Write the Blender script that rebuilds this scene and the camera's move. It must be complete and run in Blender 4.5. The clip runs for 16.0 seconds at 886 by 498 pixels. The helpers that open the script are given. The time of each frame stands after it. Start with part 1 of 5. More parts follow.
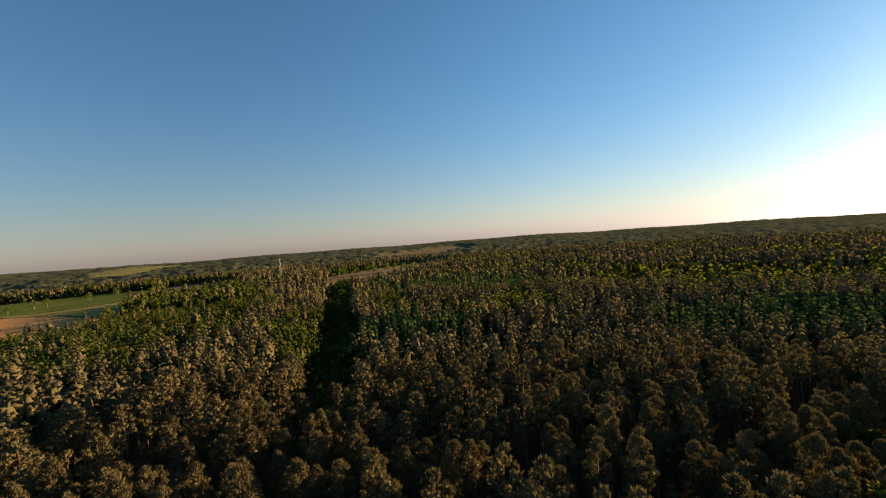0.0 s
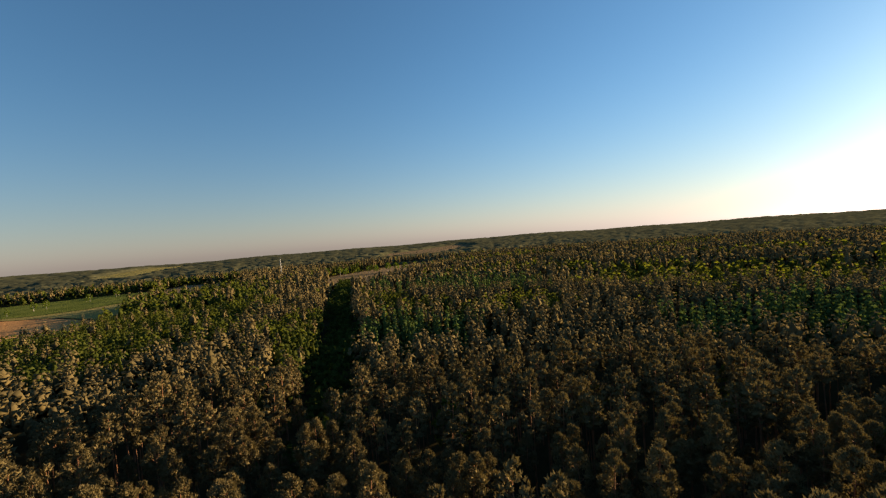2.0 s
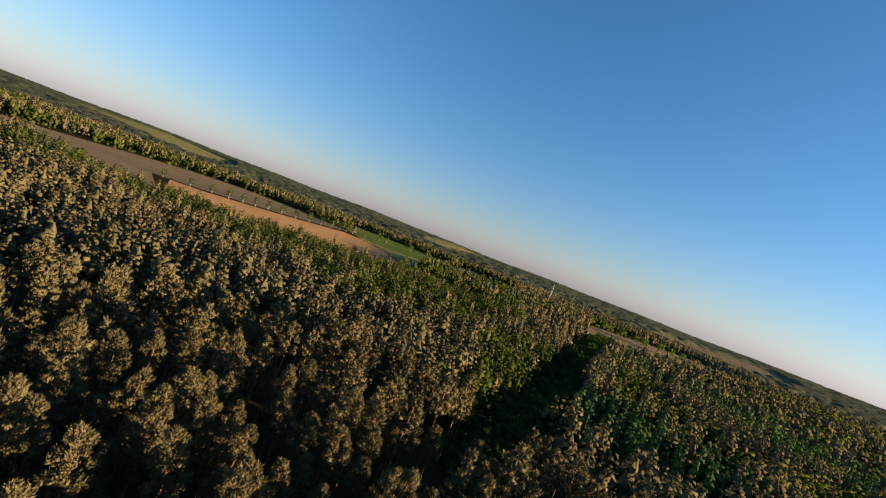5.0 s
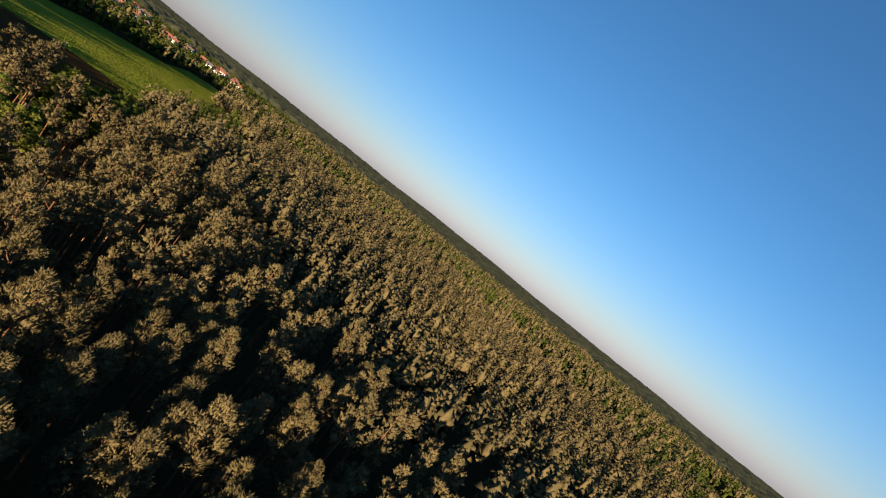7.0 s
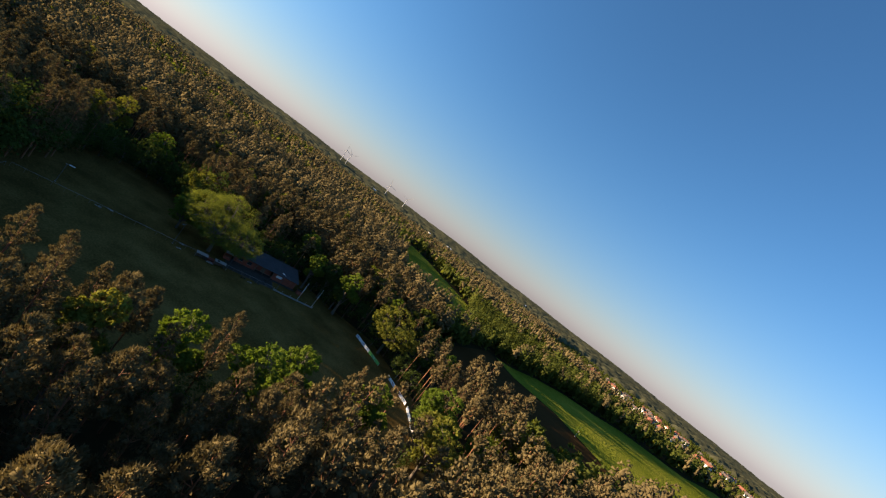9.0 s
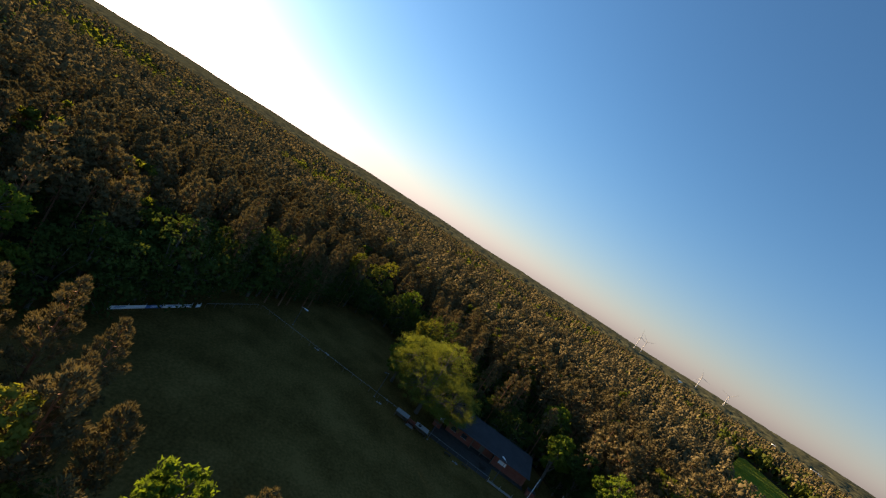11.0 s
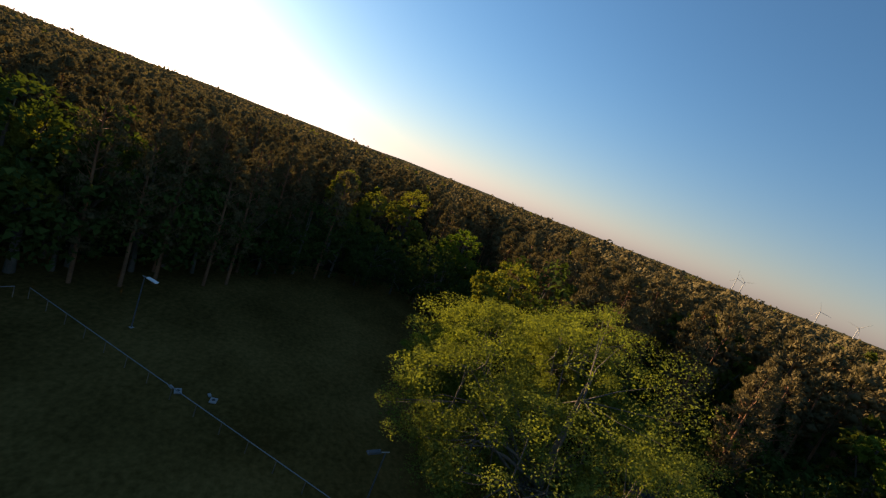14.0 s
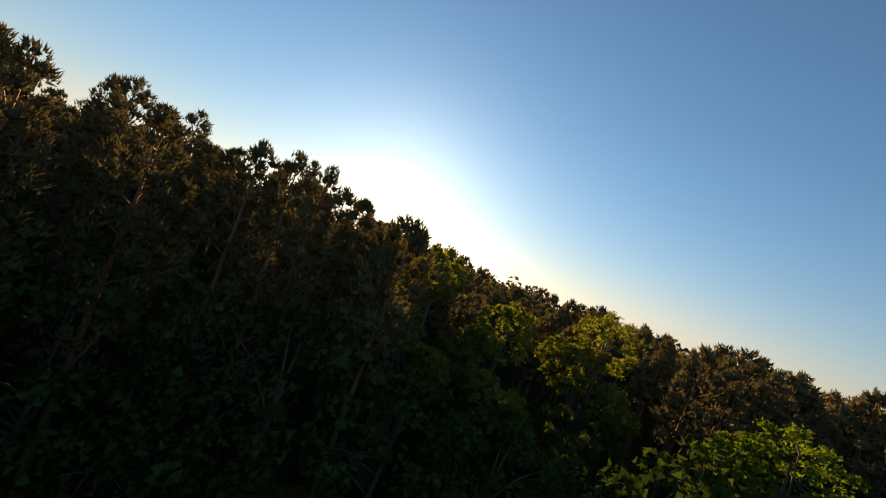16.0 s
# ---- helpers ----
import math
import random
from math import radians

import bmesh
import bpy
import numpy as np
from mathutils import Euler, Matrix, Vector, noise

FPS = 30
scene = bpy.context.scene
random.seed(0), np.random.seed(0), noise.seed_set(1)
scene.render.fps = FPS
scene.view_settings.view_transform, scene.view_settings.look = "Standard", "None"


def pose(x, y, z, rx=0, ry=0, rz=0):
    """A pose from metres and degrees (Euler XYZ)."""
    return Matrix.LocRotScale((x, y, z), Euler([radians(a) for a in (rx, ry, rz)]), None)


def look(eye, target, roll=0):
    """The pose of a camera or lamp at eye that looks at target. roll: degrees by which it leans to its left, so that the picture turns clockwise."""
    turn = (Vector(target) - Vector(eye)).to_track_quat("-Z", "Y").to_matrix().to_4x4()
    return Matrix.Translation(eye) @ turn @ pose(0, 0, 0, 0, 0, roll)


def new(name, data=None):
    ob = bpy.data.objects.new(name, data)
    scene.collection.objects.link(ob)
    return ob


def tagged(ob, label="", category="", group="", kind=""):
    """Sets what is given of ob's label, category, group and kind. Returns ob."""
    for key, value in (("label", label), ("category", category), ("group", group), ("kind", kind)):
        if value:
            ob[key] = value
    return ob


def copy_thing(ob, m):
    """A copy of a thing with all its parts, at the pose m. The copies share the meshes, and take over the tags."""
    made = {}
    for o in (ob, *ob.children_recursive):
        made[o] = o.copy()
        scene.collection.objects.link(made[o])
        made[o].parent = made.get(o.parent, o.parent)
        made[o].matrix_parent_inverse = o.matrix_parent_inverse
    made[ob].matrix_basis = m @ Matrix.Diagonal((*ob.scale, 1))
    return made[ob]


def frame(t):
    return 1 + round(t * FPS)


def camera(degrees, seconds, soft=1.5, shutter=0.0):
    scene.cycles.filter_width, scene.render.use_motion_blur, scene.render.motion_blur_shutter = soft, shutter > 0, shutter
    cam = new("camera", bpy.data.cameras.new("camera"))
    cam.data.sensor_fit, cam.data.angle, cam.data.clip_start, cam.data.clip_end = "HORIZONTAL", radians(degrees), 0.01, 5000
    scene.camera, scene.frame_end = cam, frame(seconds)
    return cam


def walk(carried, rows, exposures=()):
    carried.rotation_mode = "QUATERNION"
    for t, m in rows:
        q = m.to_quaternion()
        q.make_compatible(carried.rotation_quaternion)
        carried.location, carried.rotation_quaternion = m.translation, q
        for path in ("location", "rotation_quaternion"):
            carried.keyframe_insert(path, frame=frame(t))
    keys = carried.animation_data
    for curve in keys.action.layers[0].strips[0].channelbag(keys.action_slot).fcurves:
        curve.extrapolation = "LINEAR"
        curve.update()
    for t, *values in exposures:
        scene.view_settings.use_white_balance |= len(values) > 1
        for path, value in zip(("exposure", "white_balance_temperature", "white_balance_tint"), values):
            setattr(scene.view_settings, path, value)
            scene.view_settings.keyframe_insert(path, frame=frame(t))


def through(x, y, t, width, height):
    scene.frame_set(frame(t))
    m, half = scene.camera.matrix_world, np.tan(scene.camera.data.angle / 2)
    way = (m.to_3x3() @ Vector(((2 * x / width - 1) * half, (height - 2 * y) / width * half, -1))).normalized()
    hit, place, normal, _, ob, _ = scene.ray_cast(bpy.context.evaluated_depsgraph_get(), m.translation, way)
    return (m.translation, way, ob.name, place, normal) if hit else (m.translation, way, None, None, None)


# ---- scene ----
cam = camera(93.7, 16.0, soft=1.25)
PATH = [
    (0.0, (-2.34, 18.50, 50.88), (-3.48, 118.46, 48.51), -4.12),
    (0.5, (-2.45, 19.27, 50.82), (-3.49, 119.24, 48.44), -4.31),
    (1.0, (-2.46, 20.29, 50.75), (-3.42, 120.26, 48.38), -4.31),
    (1.5, (-2.53, 21.55, 50.63), (-3.25, 121.51, 48.05), -4.51),
    (2.0, (-2.52, 23.15, 50.58), (-3.97, 123.11, 48.06), -4.53),
    (2.5, (-2.58, 25.85, 50.54), (-4.76, 125.79, 48.16), -4.06),
    (3.0, (-2.76, 29.70, 50.61), (-5.77, 129.63, 48.32), -3.94),
    (3.5, (-2.69, 33.93, 50.52), (-8.44, 133.74, 48.28), -2.68),
    (4.0, (-1.95, 39.43, 50.05), (-19.46, 137.85, 47.60), 3.43),
    (4.5, (-1.38, 45.89, 49.40), (-39.02, 138.49, 46.61), 12.28),
    (5.0, (-1.98, 52.82, 48.83), (-64.75, 130.60, 45.75), 21.17),
    (5.5, (-4.75, 59.72, 48.62), (-91.27, 109.76, 45.46), 27.40),
    (6.0, (-8.93, 66.44, 48.68), (-108.14, 78.64, 45.59), 31.40),
    (6.5, (-15.83, 70.36, 47.65), (-111.22, 40.59, 43.99), 35.22),
    (7.0, (-27.31, 75.54, 49.32), (-101.14, 8.31, 43.87), 38.56),
    (7.5, (-39.17, 71.50, 47.51), (-82.79, -18.33, 42.25), 38.55),
    (8.0, (-49.18, 65.69, 47.62), (-56.92, -33.89, 42.85), 39.15),
    (8.5, (-57.38, 56.52, 46.94), (-31.52, -39.99, 42.69), 38.10),
    (9.0, (-58.46, 44.65, 45.52), (-4.11, -39.21, 41.88), 37.51),
    (9.5, (-56.64, 34.05, 43.90), (17.57, -32.94, 41.71), 35.59),
    (10.0, (-52.94, 24.59, 43.49), (34.69, -23.49, 40.31), 35.16),
    (10.5, (-47.49, 16.15, 42.32), (48.35, -12.25, 39.25), 34.18),
    (11.0, (-38.59, 8.16, 40.62), (59.30, -11.31, 34.44), 32.60),
    (11.5, (-27.40, 1.56, 38.19), (70.39, -16.66, 27.92), 30.50),
    (12.0, (-15.95, -3.22, 35.22), (81.14, -22.88, 21.58), 28.24),
    (12.5, (-6.42, -5.88, 32.01), (90.46, -25.40, 16.70), 26.45),
    (13.0, (3.45, -8.24, 28.52), (100.53, -26.40, 12.87), 24.10),
    (13.5, (13.44, -9.27, 25.36), (111.15, -24.08, 10.11), 22.15),
    (14.0, (25.07, -10.36, 22.01), (123.36, -19.44, 5.94), 21.40),
    (14.5, (36.47, -10.87, 18.52), (135.43, -16.05, 5.13), 17.85),
    (15.0, (48.21, -10.55, 16.26), (147.70, -18.73, 10.39), 12.24),
    (15.5, (59.23, -9.95, 15.88), (158.44, 2.10, 12.46), 19.64),
    (16.0, (69.60, -9.60, 15.70), (160.65, 31.48, 20.44), 20.73),
]
walk(cam, [(t, look(eye, target, roll)) for t, eye, target, roll in PATH], [(0.0, 1.71, 7650, 11), (3.2, 1.72, 7650, 11), (5.5, 1.98, 6380, 9), (6.5, 1.68, 6380, 9), (7.5, 1.74, 6430, 10), (8.5, 2.02, 6560, 12), (10.0, 2.05, 7050, 15), (12.5, 1.85, 7700, 15), (14.5, 1.78, 7900, 16), (16.0, 1.72, 8800, 17)])

# ---- daylight: low evening sun and clear sky ----
SUN_AZ, SUN_EL = radians(57.8), radians(8.6)
SUN_DIR = Vector((math.sin(SUN_AZ) * math.cos(SUN_EL), math.cos(SUN_AZ) * math.cos(SUN_EL), math.sin(SUN_EL)))
world = bpy.data.worlds.new("sky")
scene.world = world
world.use_nodes = True
wn = world.node_tree.nodes
sky = wn.new("ShaderNodeTexSky")
sky.sky_type, sky.sun_disc = "NISHITA", False
sky.sun_elevation, sky.sun_rotation = SUN_EL, SUN_AZ
sky.altitude, sky.air_density, sky.dust_density, sky.ozone_density = 100, 1.0, 0.22, 4.3
wl = world.node_tree.links
# evening haze greys the sky towards the horizon
bw, tone, blend = wn.new("ShaderNodeRGBToBW"), wn.new("ShaderNodeMix"), wn.new("ShaderNodeMix")
tone.data_type, tone.blend_type, blend.data_type = "RGBA", "MULTIPLY", "RGBA"
tone.inputs[0].default_value, tone.inputs[7].default_value = 1.0, (0.77, 0.664, 0.71, 1)
coord, split, low, thin, part_ = wn.new("ShaderNodeTexCoord"), wn.new("ShaderNodeSeparateXYZ"), wn.new("ShaderNodeMath"), wn.new("ShaderNodeMath"), wn.new("ShaderNodeMath")
low.operation, thin.operation, part_.operation = "SUBTRACT", "POWER", "MULTIPLY"
low.inputs[0].default_value, low.use_clamp, thin.inputs[1].default_value, part_.inputs[1].default_value = 1.0, True, 7.0, 0.85
wl.new(sky.outputs[0], bw.inputs[0])
wl.new(bw.outputs[0], tone.inputs[6])
wl.new(coord.outputs["Generated"], split.inputs[0])
wl.new(split.outputs["Z"], low.inputs[1])
wl.new(low.outputs[0], thin.inputs[0])
wl.new(thin.outputs[0], part_.inputs[0])
wl.new(part_.outputs[0], blend.inputs[0])
wl.new(tone.outputs[2], blend.inputs[7])
clear = wn.new("ShaderNodeMix")
clear.data_type, clear.blend_type = "RGBA", "MULTIPLY"
clear.inputs[0].default_value, clear.inputs[7].default_value = 1.0, (0.80, 0.99, 1.01, 1)
wl.new(sky.outputs[0], clear.inputs[6])
wl.new(clear.outputs[2], blend.inputs[6])
wl.new(blend.outputs[2], wn["Background"].inputs[0])
wn["Background"].inputs[1].default_value = 0.065
sun_lamp = new("sun", bpy.data.lights.new("sun", "SUN"))
sun_lamp.data.energy, sun_lamp.data.angle, sun_lamp.data.color = 4.4, radians(0.6), (1.0, 0.76, 0.475)
sun_lamp.matrix_world = look((0, 0, 300), Vector((0, 0, 300)) - SUN_DIR)


# ---- materials ----
def material(name):
    m = bpy.data.materials.new(name)
    m.use_nodes = True
    return m, m.node_tree.nodes, m.node_tree.links


def ramp(nodes, stops):
    r = nodes.new("ShaderNodeValToRGB")
    els = r.color_ramp.elements
    while len(els) < len(stops):
        els.new(0.5)
    for e, (p, c) in zip(els, stops):
        e.position, e.color = p, (*c, 1)
    return r


def noise_node(nodes, links, scale, detail=3.0, coord="Object", rough=0.6):
    n = nodes.new("ShaderNodeTexNoise")
    n.inputs["Scale"].default_value, n.inputs["Detail"].default_value, n.inputs["Roughness"].default_value = scale, detail, rough
    if coord == "World":
        g = nodes.new("ShaderNodeNewGeometry")
        links.new(g.outputs["Position"], n.inputs["Vector"])
    else:
        t = nodes.new("ShaderNodeTexCoord")
        links.new(t.outputs[coord], n.inputs["Vector"])
    return n


def surface(name, stops, scale, fine=12.0, bump=0.3, rough=0.9, metallic=0.0, coord="World", spec=0.2, dist=0.05):
    """A solid surface: a broad and a fine noise mixed through a ramp, with relief."""
    m, nodes, links = material(name)
    b = nodes["Principled BSDF"]
    n1, n2 = noise_node(nodes, links, scale, 4, coord), noise_node(nodes, links, scale * fine, 4, coord)
    mix = nodes.new("ShaderNodeMix")
    mix.inputs[0].default_value = 0.45
    links.new(n1.outputs[0], mix.inputs[2])
    links.new(n2.outputs[0], mix.inputs[3])
    r = ramp(nodes, stops)
    links.new(mix.outputs[0], r.inputs[0])
    links.new(r.outputs[0], b.inputs["Base Color"])
    b.inputs["Roughness"].default_value, b.inputs["Metallic"].default_value = rough, metallic
    b.inputs["Specular IOR Level"].default_value = spec
    bp = nodes.new("ShaderNodeBump")
    bp.inputs["Strength"].default_value, bp.inputs["Distance"].default_value = bump, dist
    links.new(n2.outputs[0], bp.inputs["Height"])
    links.new(bp.outputs[0], b.inputs["Normal"])
    return m


def foliage(name, stops, translucent, tree_scale=0.12, through=(1.2, 1.15, 0.5)):
    """Leaves or needles: colour varies leaf by leaf and tree by tree; some light passes through."""
    m, nodes, links = material(name)
    nodes.remove(nodes["Principled BSDF"])
    geo = nodes.new("ShaderNodeNewGeometry")
    n1 = noise_node(nodes, links, tree_scale, 2, "World")
    n2 = noise_node(nodes, links, tree_scale * 7, 2, "World")
    a = nodes.new("ShaderNodeMath")
    a.operation = "MULTIPLY_ADD"
    a.inputs[1].default_value = 0.22
    links.new(geo.outputs["Random Per Island"], a.inputs[0])
    s = nodes.new("ShaderNodeMath")
    s.operation = "MULTIPLY_ADD"
    s.inputs[1].default_value, s.inputs[2].default_value = 0.9, -0.28
    links.new(n1.outputs[0], s.inputs[0])
    s2 = nodes.new("ShaderNodeMath")
    s2.operation = "MULTIPLY_ADD"
    s2.inputs[1].default_value = 0.45
    links.new(n2.outputs[0], s2.inputs[0])
    links.new(s.outputs[0], s2.inputs[2])
    links.new(s2.outputs[0], a.inputs[2])
    r = ramp(nodes, stops)
    links.new(a.outputs[0], r.inputs[0])
    d = nodes.new("ShaderNodeBsdfDiffuse")
    links.new(r.outputs[0], d.inputs[0])
    t = nodes.new("ShaderNodeBsdfTranslucent")
    tint = nodes.new("ShaderNodeMix")
    tint.data_type, tint.blend_type = "RGBA", "MULTIPLY"
    tint.inputs[0].default_value = 1.0
    tint.inputs[7].default_value = (*through, 1)
    links.new(r.outputs[0], tint.inputs[6])
    links.new(tint.outputs[2], t.inputs[0])
    mx = nodes.new("ShaderNodeMixShader")
    mx.inputs[0].default_value = translucent
    links.new(d.outputs[0], mx.inputs[1])
    links.new(t.outputs[0], mx.inputs[2])
    links.new(mx.outputs[0], nodes["Material Output"].inputs[0])
    return m


M_NEEDLE = foliage("pine_needles", [(0.15, (0.062, 0.054, 0.028)), (0.5, (0.121, 0.096, 0.047)), (0.85, (0.171, 0.132, 0.063))], 0.2, through=(1.0, 1.0, 0.75))
M_SPRUCE = foliage("spruce_needles", [(0.15, (0.031, 0.050, 0.018)), (0.5, (0.062, 0.096, 0.030)), (0.85, (0.096, 0.138, 0.046))], 0.2)
M_LEAF = foliage("fresh_leaves", [(0.15, (0.052, 0.080, 0.013)), (0.5, (0.103, 0.146, 0.024)), (0.85, (0.165, 0.205, 0.038))], 0.42, through=(1.25, 1.3, 0.5))
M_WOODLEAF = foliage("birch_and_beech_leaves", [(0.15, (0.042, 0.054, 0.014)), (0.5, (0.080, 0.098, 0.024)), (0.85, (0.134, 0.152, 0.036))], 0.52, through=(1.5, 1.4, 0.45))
M_MAPLE = foliage("maple_leaves", [(0.15, (0.074, 0.092, 0.022)), (0.5, (0.138, 0.166, 0.038)), (0.85, (0.21, 0.236, 0.056))], 0.46, 0.3)
M_LEAF_YELLOW = foliage("oak_leaves", [(0.15, (0.078, 0.088, 0.018)), (0.5, (0.150, 0.158, 0.030)), (0.85, (0.225, 0.22, 0.048))], 0.36)
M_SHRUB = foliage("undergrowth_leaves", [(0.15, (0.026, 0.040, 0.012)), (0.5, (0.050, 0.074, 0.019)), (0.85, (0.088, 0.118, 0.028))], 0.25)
M_PINE_BARK = surface("pine_bark", [(0.3, (0.10, 0.05, 0.03)), (0.7, (0.30, 0.14, 0.07))], 0.6, bump=0.6)
M_BARK = surface("grey_bark", [(0.3, (0.06, 0.05, 0.04)), (0.7, (0.17, 0.14, 0.11))], 0.8, bump=0.6)
M_BIRCH = surface("birch_bark", [(0.35, (0.07, 0.06, 0.05)), (0.5, (0.34, 0.32, 0.29))], 0.9, bump=0.3)
M_FLOOR = surface("forest_floor", [(0.3, (0.018, 0.014, 0.008)), (0.6, (0.038, 0.032, 0.015)), (0.8, (0.04, 0.044, 0.016))], 0.03, 20, 0.8, spec=0.0)
M_TURF = surface("mown_turf", [(0.38, (0.070, 0.042, 0.012)), (0.5, (0.116, 0.071, 0.021)), (0.62, (0.180, 0.108, 0.034))], 0.09, 24, 0.6, spec=0.0)
M_MEADOW = surface("meadow_grass", [(0.38, (0.098, 0.118, 0.012)), (0.5, (0.150, 0.168, 0.018)), (0.62, (0.215, 0.205, 0.030))], 0.02, 22, 1.0, dist=1.6, spec=0.0)
M_CROP = surface("young_crop", [(0.38, (0.066, 0.088, 0.020)), (0.5, (0.092, 0.116, 0.028)), (0.62, (0.128, 0.142, 0.040))], 0.02, 22, 1.0, dist=1.4, spec=0.0)
M_DRY = surface("pale_grass", [(0.3, (0.17, 0.15, 0.05)), (0.7, (0.26, 0.22, 0.085))], 0.02, 22, 1.0, dist=1.0, spec=0.0)
M_PLOUGH = surface("ploughed_earth", [(0.3, (0.042, 0.022, 0.008)), (0.7, (0.075, 0.040, 0.016))], 0.03, 20, 0.8, spec=0.0)
M_SAND = surface("sandy_field_soil", [(0.3, (0.38, 0.19, 0.075)), (0.7, (0.50, 0.265, 0.11))], 0.02, 22, 1.0, dist=0.9, spec=0.0)
M_GREYSOIL = surface("grey_field_soil", [(0.3, (0.155, 0.112, 0.062)), (0.7, (0.225, 0.160, 0.088))], 0.02, 22, 1.0, dist=0.9, spec=0.0)
# raised in tone: the haze of distance is put into this canopy colour
M_FARWOOD = foliage("hazed_far_canopy", [(0.3, (0.062, 0.064, 0.038)), (0.5, (0.102, 0.102, 0.056)), (0.72, (0.150, 0.146, 0.078))], 0.1, 0.012)
M_BRICK = surface("red_brick", [(0.3, (0.20, 0.055, 0.035)), (0.7, (0.34, 0.11, 0.07))], 1.2, 8, 0.4)
M_ROOF = surface("grey_sheet_roof", [(0.3, (0.050, 0.048, 0.050)), (0.7, (0.075, 0.072, 0.075))], 0.5, 8, 0.2, rough=0.85, spec=0.05)
M_TILE = surface("red_roof_tile", [(0.3, (0.15, 0.055, 0.038)), (0.7, (0.24, 0.10, 0.07))], 0.4, 8, 0.4)
M_DARKTILE = surface("dark_roof_tile", [(0.3, (0.06, 0.055, 0.055)), (0.7, (0.13, 0.11, 0.10))], 0.4, 8, 0.4)
M_PLASTER = surface("white_plaster", [(0.3, (0.62, 0.60, 0.55)), (0.7, (0.80, 0.78, 0.73))], 0.5, 8, 0.1)
M_METAL = surface("galvanised_steel", [(0.3, (0.42, 0.43, 0.44)), (0.7, (0.58, 0.59, 0.60))], 2.0, 6, 0.05, rough=0.45, metallic=0.6, spec=0.5)
M_RAIL = surface("weathered_steel_tube", [(0.3, (0.16, 0.165, 0.17)), (0.7, (0.26, 0.265, 0.27))], 2.0, 6, 0.05, rough=0.6, spec=0.3)
M_WHITE = surface("white_paint", [(0.3, (0.68, 0.69, 0.70)), (0.7, (0.82, 0.82, 0.81))], 1.5, 8, 0.05, rough=0.5, spec=0.4)
M_GREENP = surface("green_printed_panel", [(0.3, (0.10, 0.34, 0.07)), (0.7, (0.14, 0.44, 0.10))], 1.5, 8, 0.05, rough=0.5, spec=0.4)
M_BLUEP = surface("blue_print", [(0.3, (0.05, 0.12, 0.32)), (0.7, (0.08, 0.18, 0.42))], 1.5, 8, 0.05, rough=0.5, spec=0.4)
M_REDP = surface("red_print", [(0.3, (0.42, 0.05, 0.04)), (0.7, (0.55, 0.08, 0.06))], 1.5, 8, 0.05, rough=0.5, spec=0.4)
M_STEEL = surface("dull_painted_steel", [(0.3, (0.07, 0.075, 0.08)), (0.7, (0.12, 0.125, 0.13))], 2.0, 6, 0.05, rough=0.6)
# white turbines greyed: backlight and haze put into this colour; pale mast shares it
M_TURBINE = surface("pale_grey_and_dimmed_white", [(0.3, (0.36, 0.36, 0.36)), (0.7, (0.46, 0.46, 0.45))], 0.3, 8, 0.05, rough=0.5)
M_DARK = surface("dark_opening", [(0.3, (0.02, 0.02, 0.022)), (0.7, (0.04, 0.04, 0.042))], 1.0, 8, 0.1, rough=0.4)
M_CONCRETE = surface("worn_concrete", [(0.3, (0.22, 0.21, 0.20)), (0.7, (0.36, 0.35, 0.33))], 0.8, 10, 0.3)
M_PAVING = surface("grey_paving", [(0.3, (0.042, 0.035, 0.030)), (0.7, (0.072, 0.060, 0.052))], 0.6, 10, 0.3, spec=0.05)
M_WOOD_DARK = surface("dark_stained_wood", [(0.3, (0.030, 0.022, 0.017)), (0.7, (0.070, 0.050, 0.038))], 1.4, 10, 0.4)
M_WOOD = surface("weathered_wood", [(0.3, (0.12, 0.085, 0.06)), (0.7, (0.25, 0.19, 0.14))], 1.2, 10, 0.4)


# ---- mesh helpers ----
def raw_mesh(name, verts, faces, mat, smooth=False):
    """A mesh from arrays; faces all have the same number of corners."""
    verts, faces = np.asarray(verts, np.float32), np.asarray(faces, np.int32)
    me = bpy.data.meshes.new(name)
    k = faces.shape[1]
    me.vertices.add(len(verts))
    me.vertices.foreach_set("co", verts.ravel())
    me.loops.add(faces.size)
    me.loops.foreach_set("vertex_index", faces.ravel())
    me.polygons.add(len(faces))
    me.polygons.foreach_set("loop_start", np.arange(0, faces.size, k, dtype=np.int32))
    if smooth:
        me.polygons.foreach_set("use_smooth", np.ones(len(faces), bool))
    me.update(calc_edges=True)
    me.materials.append(mat)
    return me


def part(name, bm, mat, parent=None, label=""):
    """Links a bmesh as one mesh object under a thing or part."""
    me = bpy.data.meshes.new(name)
    bm.normal_update()
    bm.to_mesh(me)
    bm.free()
    me.materials.append(mat)
    ob = new(name, me)
    ob.parent = parent
    return tagged(ob, label)


def box(bm, c, s, rz=0.0, bevel=0.0):
    """A box of size s centred on c, turned about z."""
    m = Matrix.Translation(c) @ Matrix.Rotation(rz, 4, "Z") @ Matrix.Diagonal((*s, 1))
    vs = bmesh.ops.create_cube(bm, size=1, matrix=m)["verts"]
    if bevel:
        es = list({e for v in vs for e in v.link_edges})
        bmesh.ops.bevel(bm, geom=es, offset=bevel, segments=1, affect="EDGES")
    return bm


def boxed(c, s, rz=0.0, bevel=0.0):
    return box(bmesh.new(), c, s, rz, bevel)


